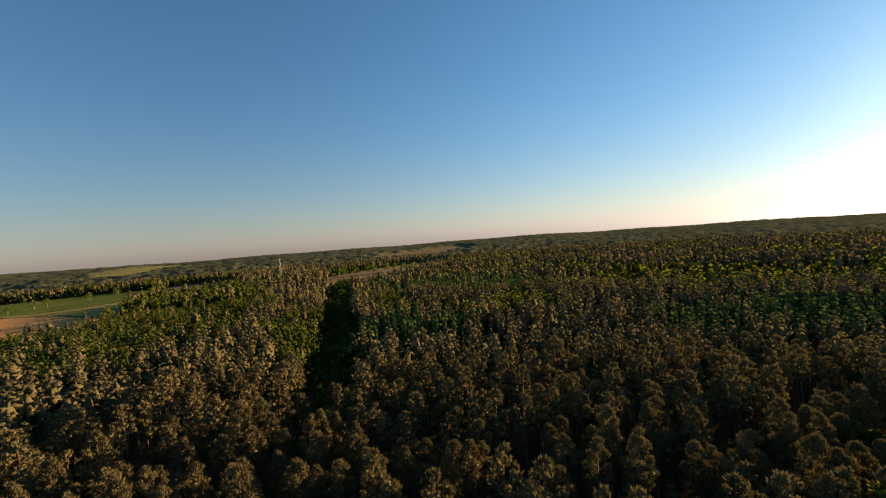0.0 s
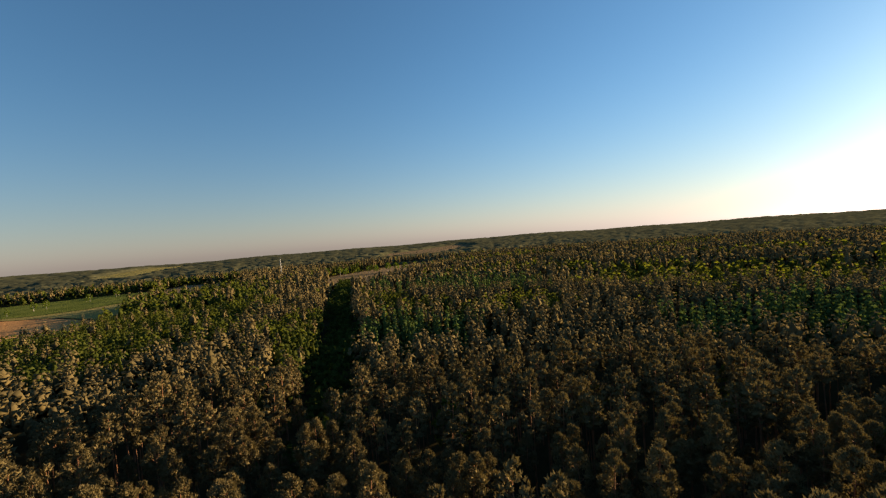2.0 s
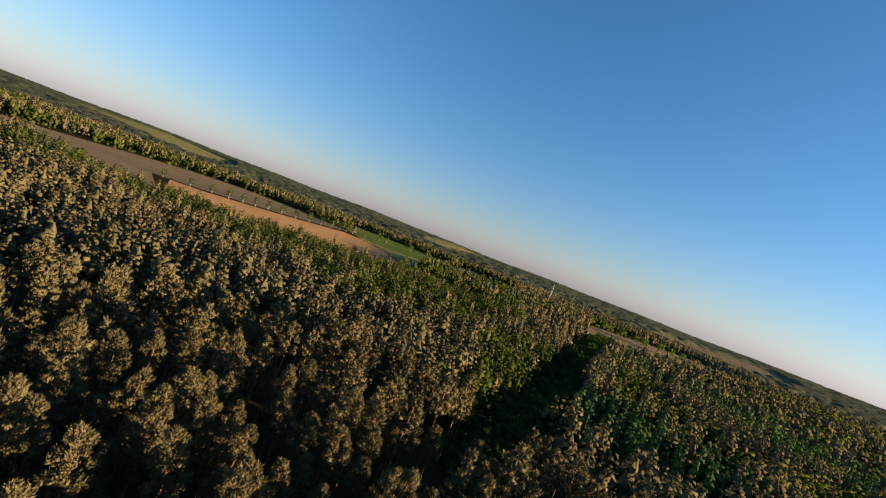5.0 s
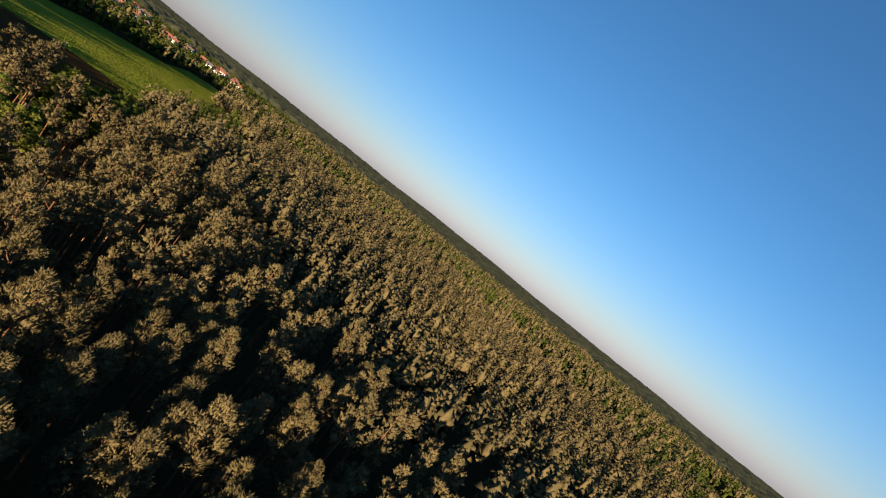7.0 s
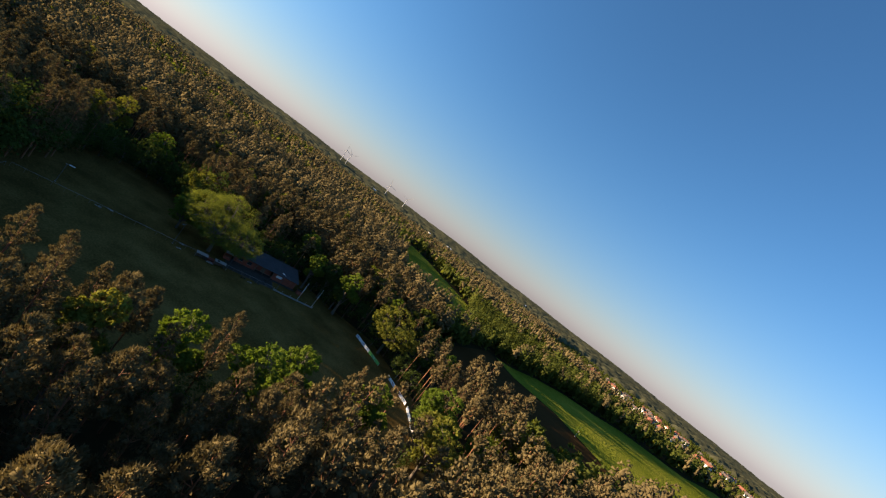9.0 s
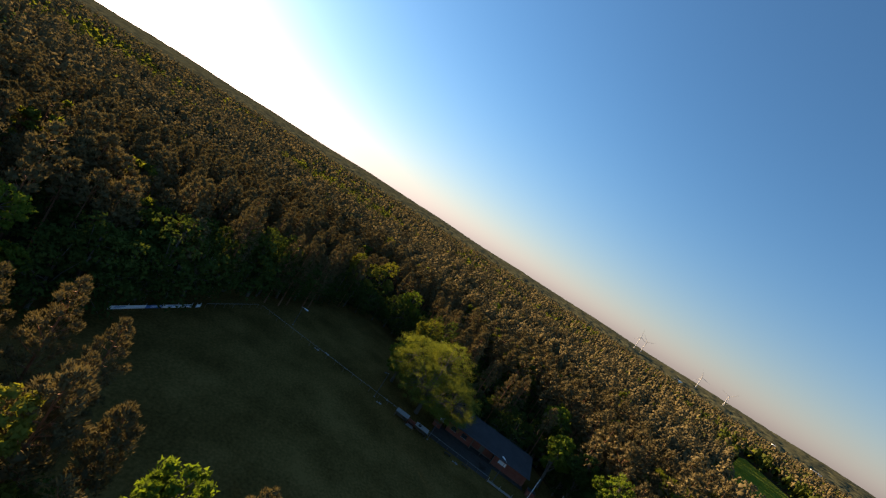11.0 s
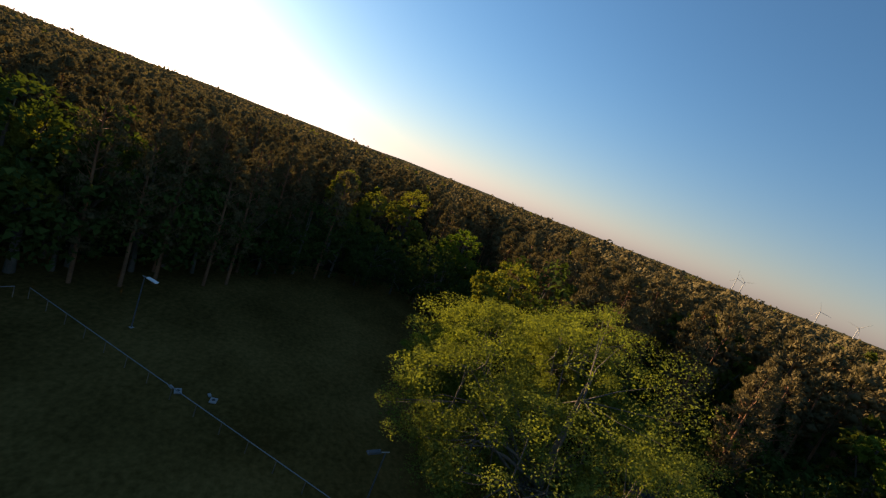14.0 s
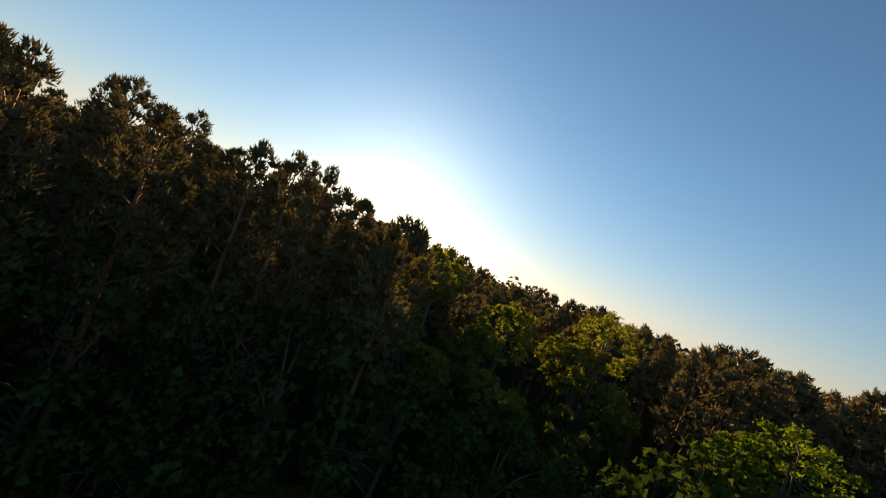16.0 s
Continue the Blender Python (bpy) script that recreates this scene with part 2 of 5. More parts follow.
def tube(bm, a, b, r0, r1, sides=8):
    """A tapered rod from a to b."""
    a, b = Vector(a), Vector(b)
    d = b - a
    m = Matrix.Translation((a + b) / 2) @ d.to_track_quat("Z", "Y").to_matrix().to_4x4()
    bmesh.ops.create_cone(bm, cap_ends=True, segments=sides, radius1=r0, radius2=r1, depth=d.length, matrix=m)
    return bm


def tubed(a, b, r0, r1, sides=8):
    return tube(bmesh.new(), a, b, r0, r1, sides)


def inside(poly, x, y):
    """Which of the points lie in the polygon."""
    r = np.zeros(np.shape(x), bool)
    n = len(poly)
    for i in range(n):
        (x0, y0), (x1, y1) = poly[i], poly[(i + 1) % n]
        if y0 == y1:
            continue
        r ^= ((y0 > y) != (y1 > y)) & (x < (x1 - x0) * (y - y0) / (y1 - y0) + x0)
    return r


def near_line(pts, x, y):
    """The distance of points from a polyline of the plan."""
    best = np.full(np.shape(x), 1e9)
    for (x0, y0), (x1, y1) in zip(pts, pts[1:]):
        dx, dy = x1 - x0, y1 - y0
        u = np.clip(((x - x0) * dx + (y - y0) * dy) / (dx * dx + dy * dy), 0, 1)
        best = np.minimum(best, np.hypot(x - x0 - u * dx, y - y0 - u * dy))
    return best


# ---- the plan ----
CLEARING = [(-27, -47), (-12, -63), (20, -69), (33, -62), (44, -58), (53, -55), (57, -38), (63, -29), (86, -25), (94, -10), (88, 2), (74, 13), (62, 23),
            (38, 33), (14, 41), (2, 40), (-3, 24), (-9, 12), (-15, -4), (-21, -24)]
SAND_FIELD = [(-498, 205), (-482, 232), (-480, 290), (-484, 350), (-500, 438), (-473, 449), (-412, 442), (-362, 416), (-292, 378), (-264, 296), (-284, 256), (-296, 226), (-308, 200), (-345, 186), (-420, 180)]
PALE_FIELD = [(-474, 453), (-507, 467), (-468, 476), (-436, 502), (-425, 555), (-396, 561), (-375, 515), (-345, 450), (-298, 384), (-360, 420), (-412, 446)]
GREEN_FIELD = [(-511, 467), (-640, 520), (-690, 600), (-600, 680), (-500, 720), (-440, 640), (-400, 565), (-429, 558), (-440, 505), (-470, 480)]
GREY_FIELD = [(-640, 50), (-650, 130), (-700, 220), (-730, 300), (-720, 370), (-665, 440), (-530, 470), (-515, 420), (-500, 350), (-496, 290), (-498, 230), (-514, 192), (-420, 172), (-345, 178), (-330, 150), (-400, 95), (-520, 55)]
EARTH_STRIP = [(-398, 569), (-438, 645), (-497, 725), (-500, 800), (-380, 770), (-325, 660), (-318, 612), (-345, 560), (-361, 508), (-377, 519), (-393, 564)]
ROAD_FIELD = [(-134, 460), (-210, 720), (-110, 930), (-20, 1000), (30, 900), (-60, 640), (-90, 505)]
FAR_FIELDS = [[(-1163, 1380), (-1500, 1760), (-2300, 3200), (-1900, 3200), (-1300, 1900), (-950, 1240), (-1050, 1220)], [(-285, 1880), (60, 2700), (140, 2000), (-50, 1250), (-220, 1300)],
              [(-1620, -490), (-1380, -350), (-1020, -260), (-1120, -350)], [(-3400, 400), (-3300, 1000), (-2500, 1080), (-1700, 760), (-1300, 480), (-2000, 430)],
              [(120, 700), (260, 690), (260, 760), (130, 780)], [(900, -1150), (1300, -1000), (1400, -1250), (1000, -1350)]]
MEADOW = [(30, -222), (21, -232), (12, -273), (-4, -313), (-26, -340), (-47, -381), (-70, -400), (-105, -430), (-140, -515), (-177, -540), (-190, -480), (-153, -400), (-115, -290), (-90, -220), (-74, -188), (-50, -205), (-20, -219), (10, -212)]
PLOUGHED = [(26, -105), (36, -219), (10, -210), (-20, -216), (-50, -202), (-72, -186), (-60, -135), (-46, -103), (-12, -90)]
GLADE = [(279, -400), (300, -440), (237, -410), (121, -335), (62, -218), (60, -190), (95, -190), (135, -212)]
GARDENS = [(180, -700), (20, -640), (-60, -570), (-200, -560), (-340, -700), (-540, -1000), (-540, -1240), (190, -1240)]
VILLAGE = [(95, -1045), (85, -860), (20, -800), (-50, -700), (-110, -690), (-160, -800), (-300, -830), (-320, -1020)]
RIDE = [(-34, 100), (-40, 137), (-46, 164), (-73, 275), (-95, 360), (-150, 600)]
OPEN = [CLEARING, SAND_FIELD, PALE_FIELD, GREEN_FIELD, GREY_FIELD, EARTH_STRIP, ROAD_FIELD, MEADOW, PLOUGHED, GLADE] + FAR_FIELDS


OAK = "oak in young yellow green leaf at the wood's edge"
# trees of the wood's edge: place, height, spread, leaves
EDGE_TREES = [
    ((70.5, -23.6), 16.2, 4.4, M_LEAF_YELLOW), ((96.5, 2), 17.6, 3.2, M_LEAF_YELLOW), ((111, -9.5), 17.8, 4.8, M_LEAF_YELLOW), ((100, -3), 15.6, 3.6, M_LEAF_YELLOW), ((101, -21), 14.8, 4.8, M_LEAF),
    ((67, 23), 13.5, 3.6, M_SHRUB), ((62.5, 22), 14.8, 2.8, M_LEAF_YELLOW), ((3.5, 41), 20.5, 4.2, M_LEAF_YELLOW), ((17, 45), 16.6, 4.6, M_LEAF), ((26, 38), 14.5, 4.0, M_SHRUB),
    ((12, -71), 17.8, 9.8, M_LEAF_YELLOW), ((24, -82), 16.5, 4.5, M_LEAF), ((44, -57), 14.0, 3.6, M_LEAF), ((-4, -86), 14.0, 5.0, M_LEAF), ((8, -92), 15.0, 4.5, M_SHRUB), ((31, -63), 16.8, 4.6, M_LEAF), ((34, -64), 11.0, 4.0, M_SHRUB),
    ((40, -62), 14.0, 4.0, M_SHRUB), ((55, -62), 14.0, 4.0, M_SHRUB), ((-12, 20.5), 18.0, 3.2, M_LEAF_YELLOW), ((-10.4, 9), 16.4, 4.2, M_LEAF), ((-17.5, 0), 17.6, 4.8, M_LEAF), ((-15.5, -9), 16.6, 4.2, M_LEAF), ((-23, -24), 16.0, 4.2, M_LEAF),
    ((-32, -40), 15.6, 6.6, M_LEAF_YELLOW), ((-25, -50), 17.2, 6.0, M_LEAF), ((-36, -58), 13.0, 4.6, M_LEAF), ((-48, -76), 13.0, 5.0, M_LEAF),
    ((0, -78), 12.0, 4.5, M_SHRUB), ((186, -81), 17.5, 4.6, M_LEAF), ((180, -9), 18.0, 5.0, M_LEAF_YELLOW), ((58, -62), 16.0, 3.6, M_LEAF)]
# tall pines along the edge of the pitch: x, y, height
EDGE_PINES = [(-3, 35, 19.5), (2, 27, 19), (0, 31, 18), (2.5, 22, 17), (-18, 33, 19), (-14, 30, 18), (-26, 26, 19.5), (-21, 25, 18.5), (-28, 20, 18), (-33, 29, 19), (-9, 25.4, 20.6), (-6, 20, 18), (-15, 14, 17.5),
              (-11, 3.5, 18.2), (-23, 8, 18.5), (-20, -19, 18), (-28, 3, 18.5), (1, -85, 18.5), (5, -80, 17.5), (19, -77, 17.5), (-12, -74, 17), (-17, -66, 16.5), 
              (64, 18, 19.5), (66.5, 15, 19.4), (69.5, 13.5, 19.2), (73, 10, 18.3), (75.5, 8.5, 18.2), (77, 15.5, 18.9), (82, 16, 19.8), (78.5, 21, 19), (79, 26, 19.6), (86, 26, 20.8), (91, 24, 21), (80.5, 9.5, 18.3), (103.5, 11.5, 18.4), (98, -31, 18.2), (99.5, -42, 21), (122, -36, 20), (84.5, 8, 18.8), (100, 20, 20.2), (95, 15, 20.4), (86, 6.5, 19), (89, 8, 19.4), (93, 9, 18.9), (52, 27, 23.5), (57, 29.5, 23.6),
              (84, -29, 18), (78, -30, 18.5), (74, -31, 18.5), (70, -34, 18), (66, -36, 18), (88, -33, 19.2), (61, -40, 17.5), (60, -46, 17), (63, -52, 17)]

# pines that stand out from the wood where the path bends: x, y, height
LONE_PINES = [(-43.5, 33, 20), (-48.5, 26, 20), (-60, 20, 20), (-89, 23, 18.5), (-71, 34, 20.5), (-36, 30, 22), (-35.5, 18, 20), (-10, 19.5, 19.5), (-22.5, 29, 20.5), (-24, 22.5, 20), (-9, 87, 18), (0, 84.5, 18),
              (14, 104, 19.6), (36, 86, 21), (-84, 101, 18), (-83, 134, 17.5), (-17, 119, 18), (-53, 86, 17), (-54, 123, 16), (56, 88, 19), (-75, 58, 20), (-45, 56, 21), (-90, 73, 19), (-28, 120, 17), (-34, 122, 17), (-40, 118, 16.5)]


def off_edge_trees(x, y):
    ok = np.ones(len(x), bool)
    for at, height, spread, mat in EDGE_TREES:
        ok &= np.hypot(x - at[0], y - at[1]) > spread + 1.5
    for px, py, top in EDGE_PINES + LONE_PINES:
        ok &= np.hypot(x - px, y - py) > 3.2
    ok &= ~((x > 86) & (x < 109) & (y > -27) & (y < 1))
    for px, py, r in ((49, -24.5, 11.5), (59.5, -29, 8), (58, -18, 5)):
        ok &= np.hypot(x - px, y - py) > r
    return ok


def hills(x, y):
    """The height of the land: flat near by, low wooded rises far off."""
    r = np.hypot(x, y)
    a = np.arctan2(y, x)
    k = np.clip((r - 1300) / 2200, 0, 1) ** 1.5
    return k * (6 + 6 * np.sin(a * 5 + 1.0) + 4 * np.sin(a * 13 + 2.0) + 3 * np.sin(a * 29))


# ---- ground ----
def ring_sheet(name, radii, turns, mat, height, smooth=True):
    ang = np.linspace(0, 2 * np.pi, turns, endpoint=False)
    rr, aa = np.meshgrid(radii, ang, indexing="ij")
    x, y = rr * np.cos(aa), rr * np.sin(aa)
    v = np.stack([x, y, height(x, y)], -1).reshape(-1, 3)
    i, j = np.meshgrid(np.arange(len(radii) - 1), np.arange(turns), indexing="ij")
    k = (j + 1) % turns
    f = np.stack([i * turns + j, (i + 1) * turns + j, (i + 1) * turns + k, i * turns + k], -1).reshape(-1, 4)
    return new(name, raw_mesh(name, v, f, mat, smooth))


ground = tagged(ring_sheet("ground", [0.01, 60, 150, 300, 600, 1000, 1300, 1700, 2200, 2800, 3500, 4200, 4900], 96, M_FLOOR, hills),
                "flat wooded land with a dark floor of needles", "ground", kind="structure")


def flat_patch(name, poly, mat, label, z):
    """A field that follows the land, a hand above the ground sheet."""
    xs, ys = [p[0] for p in poly], [p[1] for p in poly]
    step = max(max(xs) - min(xs), max(ys) - min(ys)) / 24
    bm = bmesh.new()
    bm.faces.new([bm.verts.new((x, y, 0)) for x, y in poly])
    bmesh.ops.triangulate(bm, faces=bm.faces[:])
    for _ in range(3):
        long = [e for e in bm.edges if e.calc_length() > step * 2]
        if long:
            bmesh.ops.subdivide_edges(bm, edges=long, cuts=1, use_grid_fill=False)
            bmesh.ops.triangulate(bm, faces=bm.faces[:])
    for v in bm.verts:
        v.co.z = float(hills(v.co.x, v.co.y)) + z
    bmesh.ops.recalc_face_normals(bm, faces=bm.faces[:])
    if sum(f.normal.z for f in bm.faces) < 0:
        bmesh.ops.reverse_faces(bm, faces=bm.faces[:])
    return tagged(part(name, bm, mat), label, "ground", kind="structure")


flat_patch("pitch_turf", [(28 + (px - 28) * 1.09, -14 + (py + 14) * 1.09) for px, py in CLEARING], M_TURF, "shaded mown grass of a small sports ground", 0.05)
flat_patch("sand_field", SAND_FIELD, M_SAND, "bare sandy brown field beside the wood", 0.3)
flat_patch("pale_field", PALE_FIELD, M_DRY, "pale grassy field beyond the wood", 0.3)
flat_patch("green_field", GREEN_FIELD, M_CROP, "fresh green crop field", 0.3)
flat_patch("grey_field", GREY_FIELD, M_GREYSOIL, "grey brown bare field", 0.3)
flat_patch("earth_field", EARTH_STRIP, M_GREYSOIL, "grey brown bare field strip", 0.35)
flat_patch("road_field", ROAD_FIELD, M_GREYSOIL, "grey bare strip beyond a row of trees", 0.3)
flat_patch("meadow", MEADOW, M_MEADOW, "bright green meadow between woods", 0.2)
flat_patch("ploughed_field", PLOUGHED, M_PLOUGH, "dark ploughed earth beside the meadow", 0.25)
flat_patch("glade", GLADE, M_MEADOW, "pale grassy glade in the wood", 0.2)
for poly, mat in zip(FAR_FIELDS, (M_DRY, M_GREYSOIL, M_SAND, M_DRY, M_MEADOW, M_DRY)):
    flat_patch("far_field", poly, mat, "distant open field", 1.0)


def wooded(x, y):
    ok = np.hypot(x, y) > 1000
    for p in OPEN + [GARDENS]:
        ok &= ~inside(p, x, y)
    return ok


def canopy_height(x, y):
    rng = np.random.default_rng(5)
    return hills(x, y) + np.where(wooded(x.ravel(), y.ravel()).reshape(x.shape), 5 + rng.random(np.shape(x)) * 10, -0.5)


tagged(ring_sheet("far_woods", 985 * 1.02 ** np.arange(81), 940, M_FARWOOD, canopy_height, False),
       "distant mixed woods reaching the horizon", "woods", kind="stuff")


# ---- trees ----
def leaf_cloud(rng, centres, radii, per, size, flat=0.7, spiky=0.5, up=0.35):
    """Small leaves or shoots on the skins of many clumps."""
    n = len(centres) * per
    c = np.repeat(centres, per, 0)
    r = np.repeat(radii, per)
    u = rng.normal(size=(n, 3))
    u /= np.linalg.norm(u, axis=1, keepdims=True)
    u[:, 2] = np.where(u[:, 2] < -0.3, -u[:, 2], u[:, 2])
    p = c + u * np.array([1, 1, flat]) * (r * rng.uniform(0.55, 1.08, n))[:, None]
    d = u + rng.normal(size=(n, 3)) * 0.55 + np.array([0, 0, up])
    d /= np.linalg.norm(d, axis=1, keepdims=True)
    a = np.cross(d, rng.normal(size=(n, 3)))
    a /= np.linalg.norm(a, axis=1, keepdims=True)
    b = np.cross(d, a)
    s = size * rng.uniform(0.7, 1.3, n)[:, None]
    spike = (rng.random(n) < spiky)[:, None]
    v0 = np.where(spike, p - a * s * 0.28, p - a * s * 0.5 - b * s * 0.3)
    v1 = np.where(spike, p + a * s * 0.28, p + a * s * 0.5 - b * s * 0.3)
    v2 = np.where(spike, p + d * s, p + b * s * 0.62 + d * s * 0.15)
    v = np.stack([v0, v1, v2], 1).reshape(-1, 3)
    return v, np.arange(n * 3).reshape(-1, 3)


def core(c, r, h):
    """The dense heart of a crown: a small faceted body added to block light."""
    v = np.array([(r, 0, 0), (0, r, 0), (-r, 0, 0), (0, -r, 0), (0, 0, h)]) + np.asarray(c)
    f = np.array([(0, 1, 4), (1, 2, 4), (2, 3, 4), (3, 0, 4)])
    return v, f


def rod_mesh(points, radii, sides):
    """A tapered bent rod through points, as triangles."""
    points, vs = [Vector(p) for p in points], []
    for i, (p, r) in enumerate(zip(points, radii)):
        d = (points[min(i + 1, len(points) - 1)] - points[max(i - 1, 0)]).normalized()
        a = d.orthogonal().normalized()
        b = d.cross(a)
        vs += [p + (a * math.cos(t) + b * math.sin(t)) * r for t in (2 * math.pi * k / sides for k in range(sides))]
    fs = []
    for i in range(len(points) - 1):
        for k in range(sides):
            q, w = i * sides + k, i * sides + (k + 1) % sides
            fs += [(q, w, w + sides), (q, w + sides, q + sides)]
    return np.array([tuple(v) for v in vs]), np.array(fs)


def join_meshes(pieces):
    vs, fs, n = [], [], 0
    for v, f in pieces:
        vs.append(v)
        fs.append(f + n)
        n += len(v)
    return np.concatenate(vs), np.concatenate(fs)


def octahedra(centres, radii, flat):
    """Small faceted bodies, the dense hearts of needle pads or leafy clumps."""
    unit = np.array([(1, 0, 0), (0, 1, 0), (-1, 0, 0), (0, -1, 0), (0, 0, flat), (0, 0, -flat)])
    tris = np.array([(0, 1, 4), (1, 2, 4), (2, 3, 4), (3, 0, 4), (1, 0, 5), (2, 1, 5), (3, 2, 5), (0, 3, 5)])
    v = centres[:, None, :] + unit[None] * radii[:, None, None]
    return v.reshape(-1, 3), (tris[None] + 6 * np.arange(len(centres))[:, None, None]).reshape(-1, 3)


def crown_body(rng, rings, sides):
    """The dense inside of a crown: an uneven closed body through rings, given as centre and radius."""
    v = []
    for k, (c, r) in enumerate(rings):
        for j in range(sides):
            a = (j + 0.5 * (k % 2)) * 2 * math.pi / sides + rng.normal() * 0.15
            q = r * rng.uniform(0.72, 1.25)
            v.append((c[0] + math.cos(a) * q, c[1] + math.sin(a) * q, c[2] + rng.normal() * r * 0.12))
    f = []
    for k in range(len(rings) - 1):
        for j in range(sides):
            q, w = k * sides + j, k * sides + (j + 1) % sides
            f += [(q, w, w + sides), (q, w + sides, q + sides)]
    return np.array(v), np.array(f)


def pine(seed, height=18.0, pads=24, per=120, size=0.34, thin=0.11, sides=6, limbs=10, radius=2.15, crown=(0.44, 0.56), blunt=0.5, heart=0.62, pad=1.0):
    """A Scots pine: long bare trunk and a compact crown of needle pads on upswept branches. Returns wood and crown."""
    rng = np.random.default_rng(seed)
    base = height * rng.uniform(*crown)
    depth = height - base
    lean = rng.normal(size=2) * 0.4
    axis = lambda z: np.array([lean[0] * (z / height) ** 2, lean[1] * (z / height) ** 2, z])
    pieces = [rod_mesh([axis(z) for z in (0, height * 0.3, height * 0.6, height * 0.96)], [0.19, 0.16, 0.11, 0.03], sides)]
    shoots, cs, rs, ways = [], [], [], []
    turn = rng.uniform(0, 6.28)
    for i in range(pads):
        u = ((i + 0.5) / pads) ** 0.92
        swell = min(1.0, 0.45 + u / 0.42 * 0.55) * max(0.0, 1 - max(0.0, (u - 0.34) / 0.70) ** (1.3 + blunt)) ** 0.8
        reach = radius * swell * rng.uniform(0.5, 0.98)
        turn += 2.4 + rng.normal() * 0.5
        way = np.array([math.cos(turn), math.sin(turn), 0.0])
        c = axis(base + depth * (0.04 + 0.9 * u)) + way * reach * 0.86 + np.array([0, 0, rng.normal() * 0.22])
        cs.append(c)
        rs.append(radius * pad * (0.42 - 0.17 * u) * rng.uniform(0.75, 1.25))
        rise = 0.55 + 0.6 * u
        o = way + np.array([0, 0, rise])
        ways.append(o / np.linalg.norm(o))
        if i % max(1, pads // max(1, limbs)) == 0 and limbs:
            root = axis(base + depth * (0.04 + 0.9 * u) - reach * 0.7)
            pieces.append(rod_mesh([root, (root + c) / 2 - [0, 0, 0.12], c], [0.055, 0.04, 0.015], 3))
    cs.append(axis(height) - [0, 0, 0.55])
    rs.append(radius * pad * 0.24)
    ways.append(np.array([0, 0, 1.0]))
    cs, rs, ways = np.array(cs), np.array(rs), np.array(ways)
    n = len(cs) * per
    c, r, o = np.repeat(cs, per, 0), np.repeat(rs, per), np.repeat(ways, per, 0)
    v = rng.normal(size=(n, 3)) + 0.75 * o
    v /= np.linalg.norm(v, axis=1, keepdims=True)
    p = c + v * np.array([1, 1, 0.78]) * (r * rng.uniform(0.72, 1.12, n))[:, None]
    normal = v + 0.45 * o + 0.42 * rng.normal(size=(n, 3))
    d = 0.45 * o + 0.45 * v + np.array([0, 0, 0.6]) + 0.42 * rng.normal(size=(n, 3))
    a = np.cross(normal, d)
    a /= np.linalg.norm(a, axis=1, keepdims=True) + 1e-6
    d /= np.linalg.norm(d, axis=1, keepdims=True)
    sz = size * rng.uniform(0.65, 1.35, n)[:, None]
    tri = np.stack([p - a * sz * thin * 2 - d * sz * 0.4, p + a * sz * thin * 2 - d * sz * 0.4, p + d * sz * 0.7], 1).reshape(-1, 3)
    leaf = [(tri, np.arange(n * 3).reshape(-1, 3)), octahedra(cs, rs * heart, 0.7)]
    return join_meshes(pieces), join_meshes(leaf)


def far_crown(seed, height, radius, rings, pads, size, sides=4, inner=0.45):
    """A crown seen from afar: a thin inner body hung with separate boughs, each a small tilted cone. rings: share of the height and of the radius, from below."""
    rng = np.random.default_rng(seed)
    ups, outs = np.array([r[0] for r in rings] + [1.0]), np.array([r[1] for r in rings] + [0.2])
    turn = rng.uniform(0, 6.28)
    u = ((np.arange(pads) + 0.5 + rng.uniform(-0.4, 0.4, pads)) / pads) ** 0.85
    up = ups[0] + (0.97 - ups[0]) * u
    ang = turn + np.arange(pads) * 2.39996 + rng.normal(size=pads) * 0.35
    r = radius * np.interp(up, ups, outs) * rng.uniform(0.5, 0.95, pads)
    at = np.stack([np.cos(ang) * r, np.sin(ang) * r, height * up + rng.normal(size=pads) * 0.2], 1)
    way = np.stack([np.cos(ang), np.sin(ang), 0.35 + 1.6 * u], 1) + rng.normal(size=(pads, 3)) * 0.25
    way /= np.linalg.norm(way, axis=1, keepdims=True)
    p = np.cross(way, rng.normal(size=(pads, 3)))
    p /= np.linalg.norm(p, axis=1, keepdims=True)
    q = np.cross(way, p)
    big = size * (1.15 - 0.5 * u) * rng.uniform(0.7, 1.25, pads)
    ring = 2 * math.pi * np.arange(sides) / sides
    rim = big[:, None] * rng.uniform(0.6, 1.25, (pads, sides))
    v = at[:, None, :] + (p[:, None, :] * np.cos(ring)[None, :, None] + q[:, None, :] * np.sin(ring)[None, :, None]) * rim[:, :, None] - way[:, None, :] * (big * 0.3)[:, None, None]
    v = v + rng.normal(size=v.shape) * size * 0.12
    tip = at + way * (big * rng.uniform(0.3, 0.75, pads))[:, None]
    v = np.concatenate([v, tip[:, None, :]], 1)
    k = np.arange(sides)
    f = np.stack([k, (k + 1) % sides, np.full(sides, sides)], 1)
    f = (f[None] + (np.arange(pads) * (sides + 1))[:, None, None]).reshape(-1, 3)
    body = crown_body(rng, [(np.array([0, 0, height * u]), radius * inner * o + 0.05) for u, o in ((ups[0], outs[0]), (ups[1], outs[1]), (0.84, 0.1))], 3)
    return None, join_meshes([(v.reshape(-1, 3), f), body])


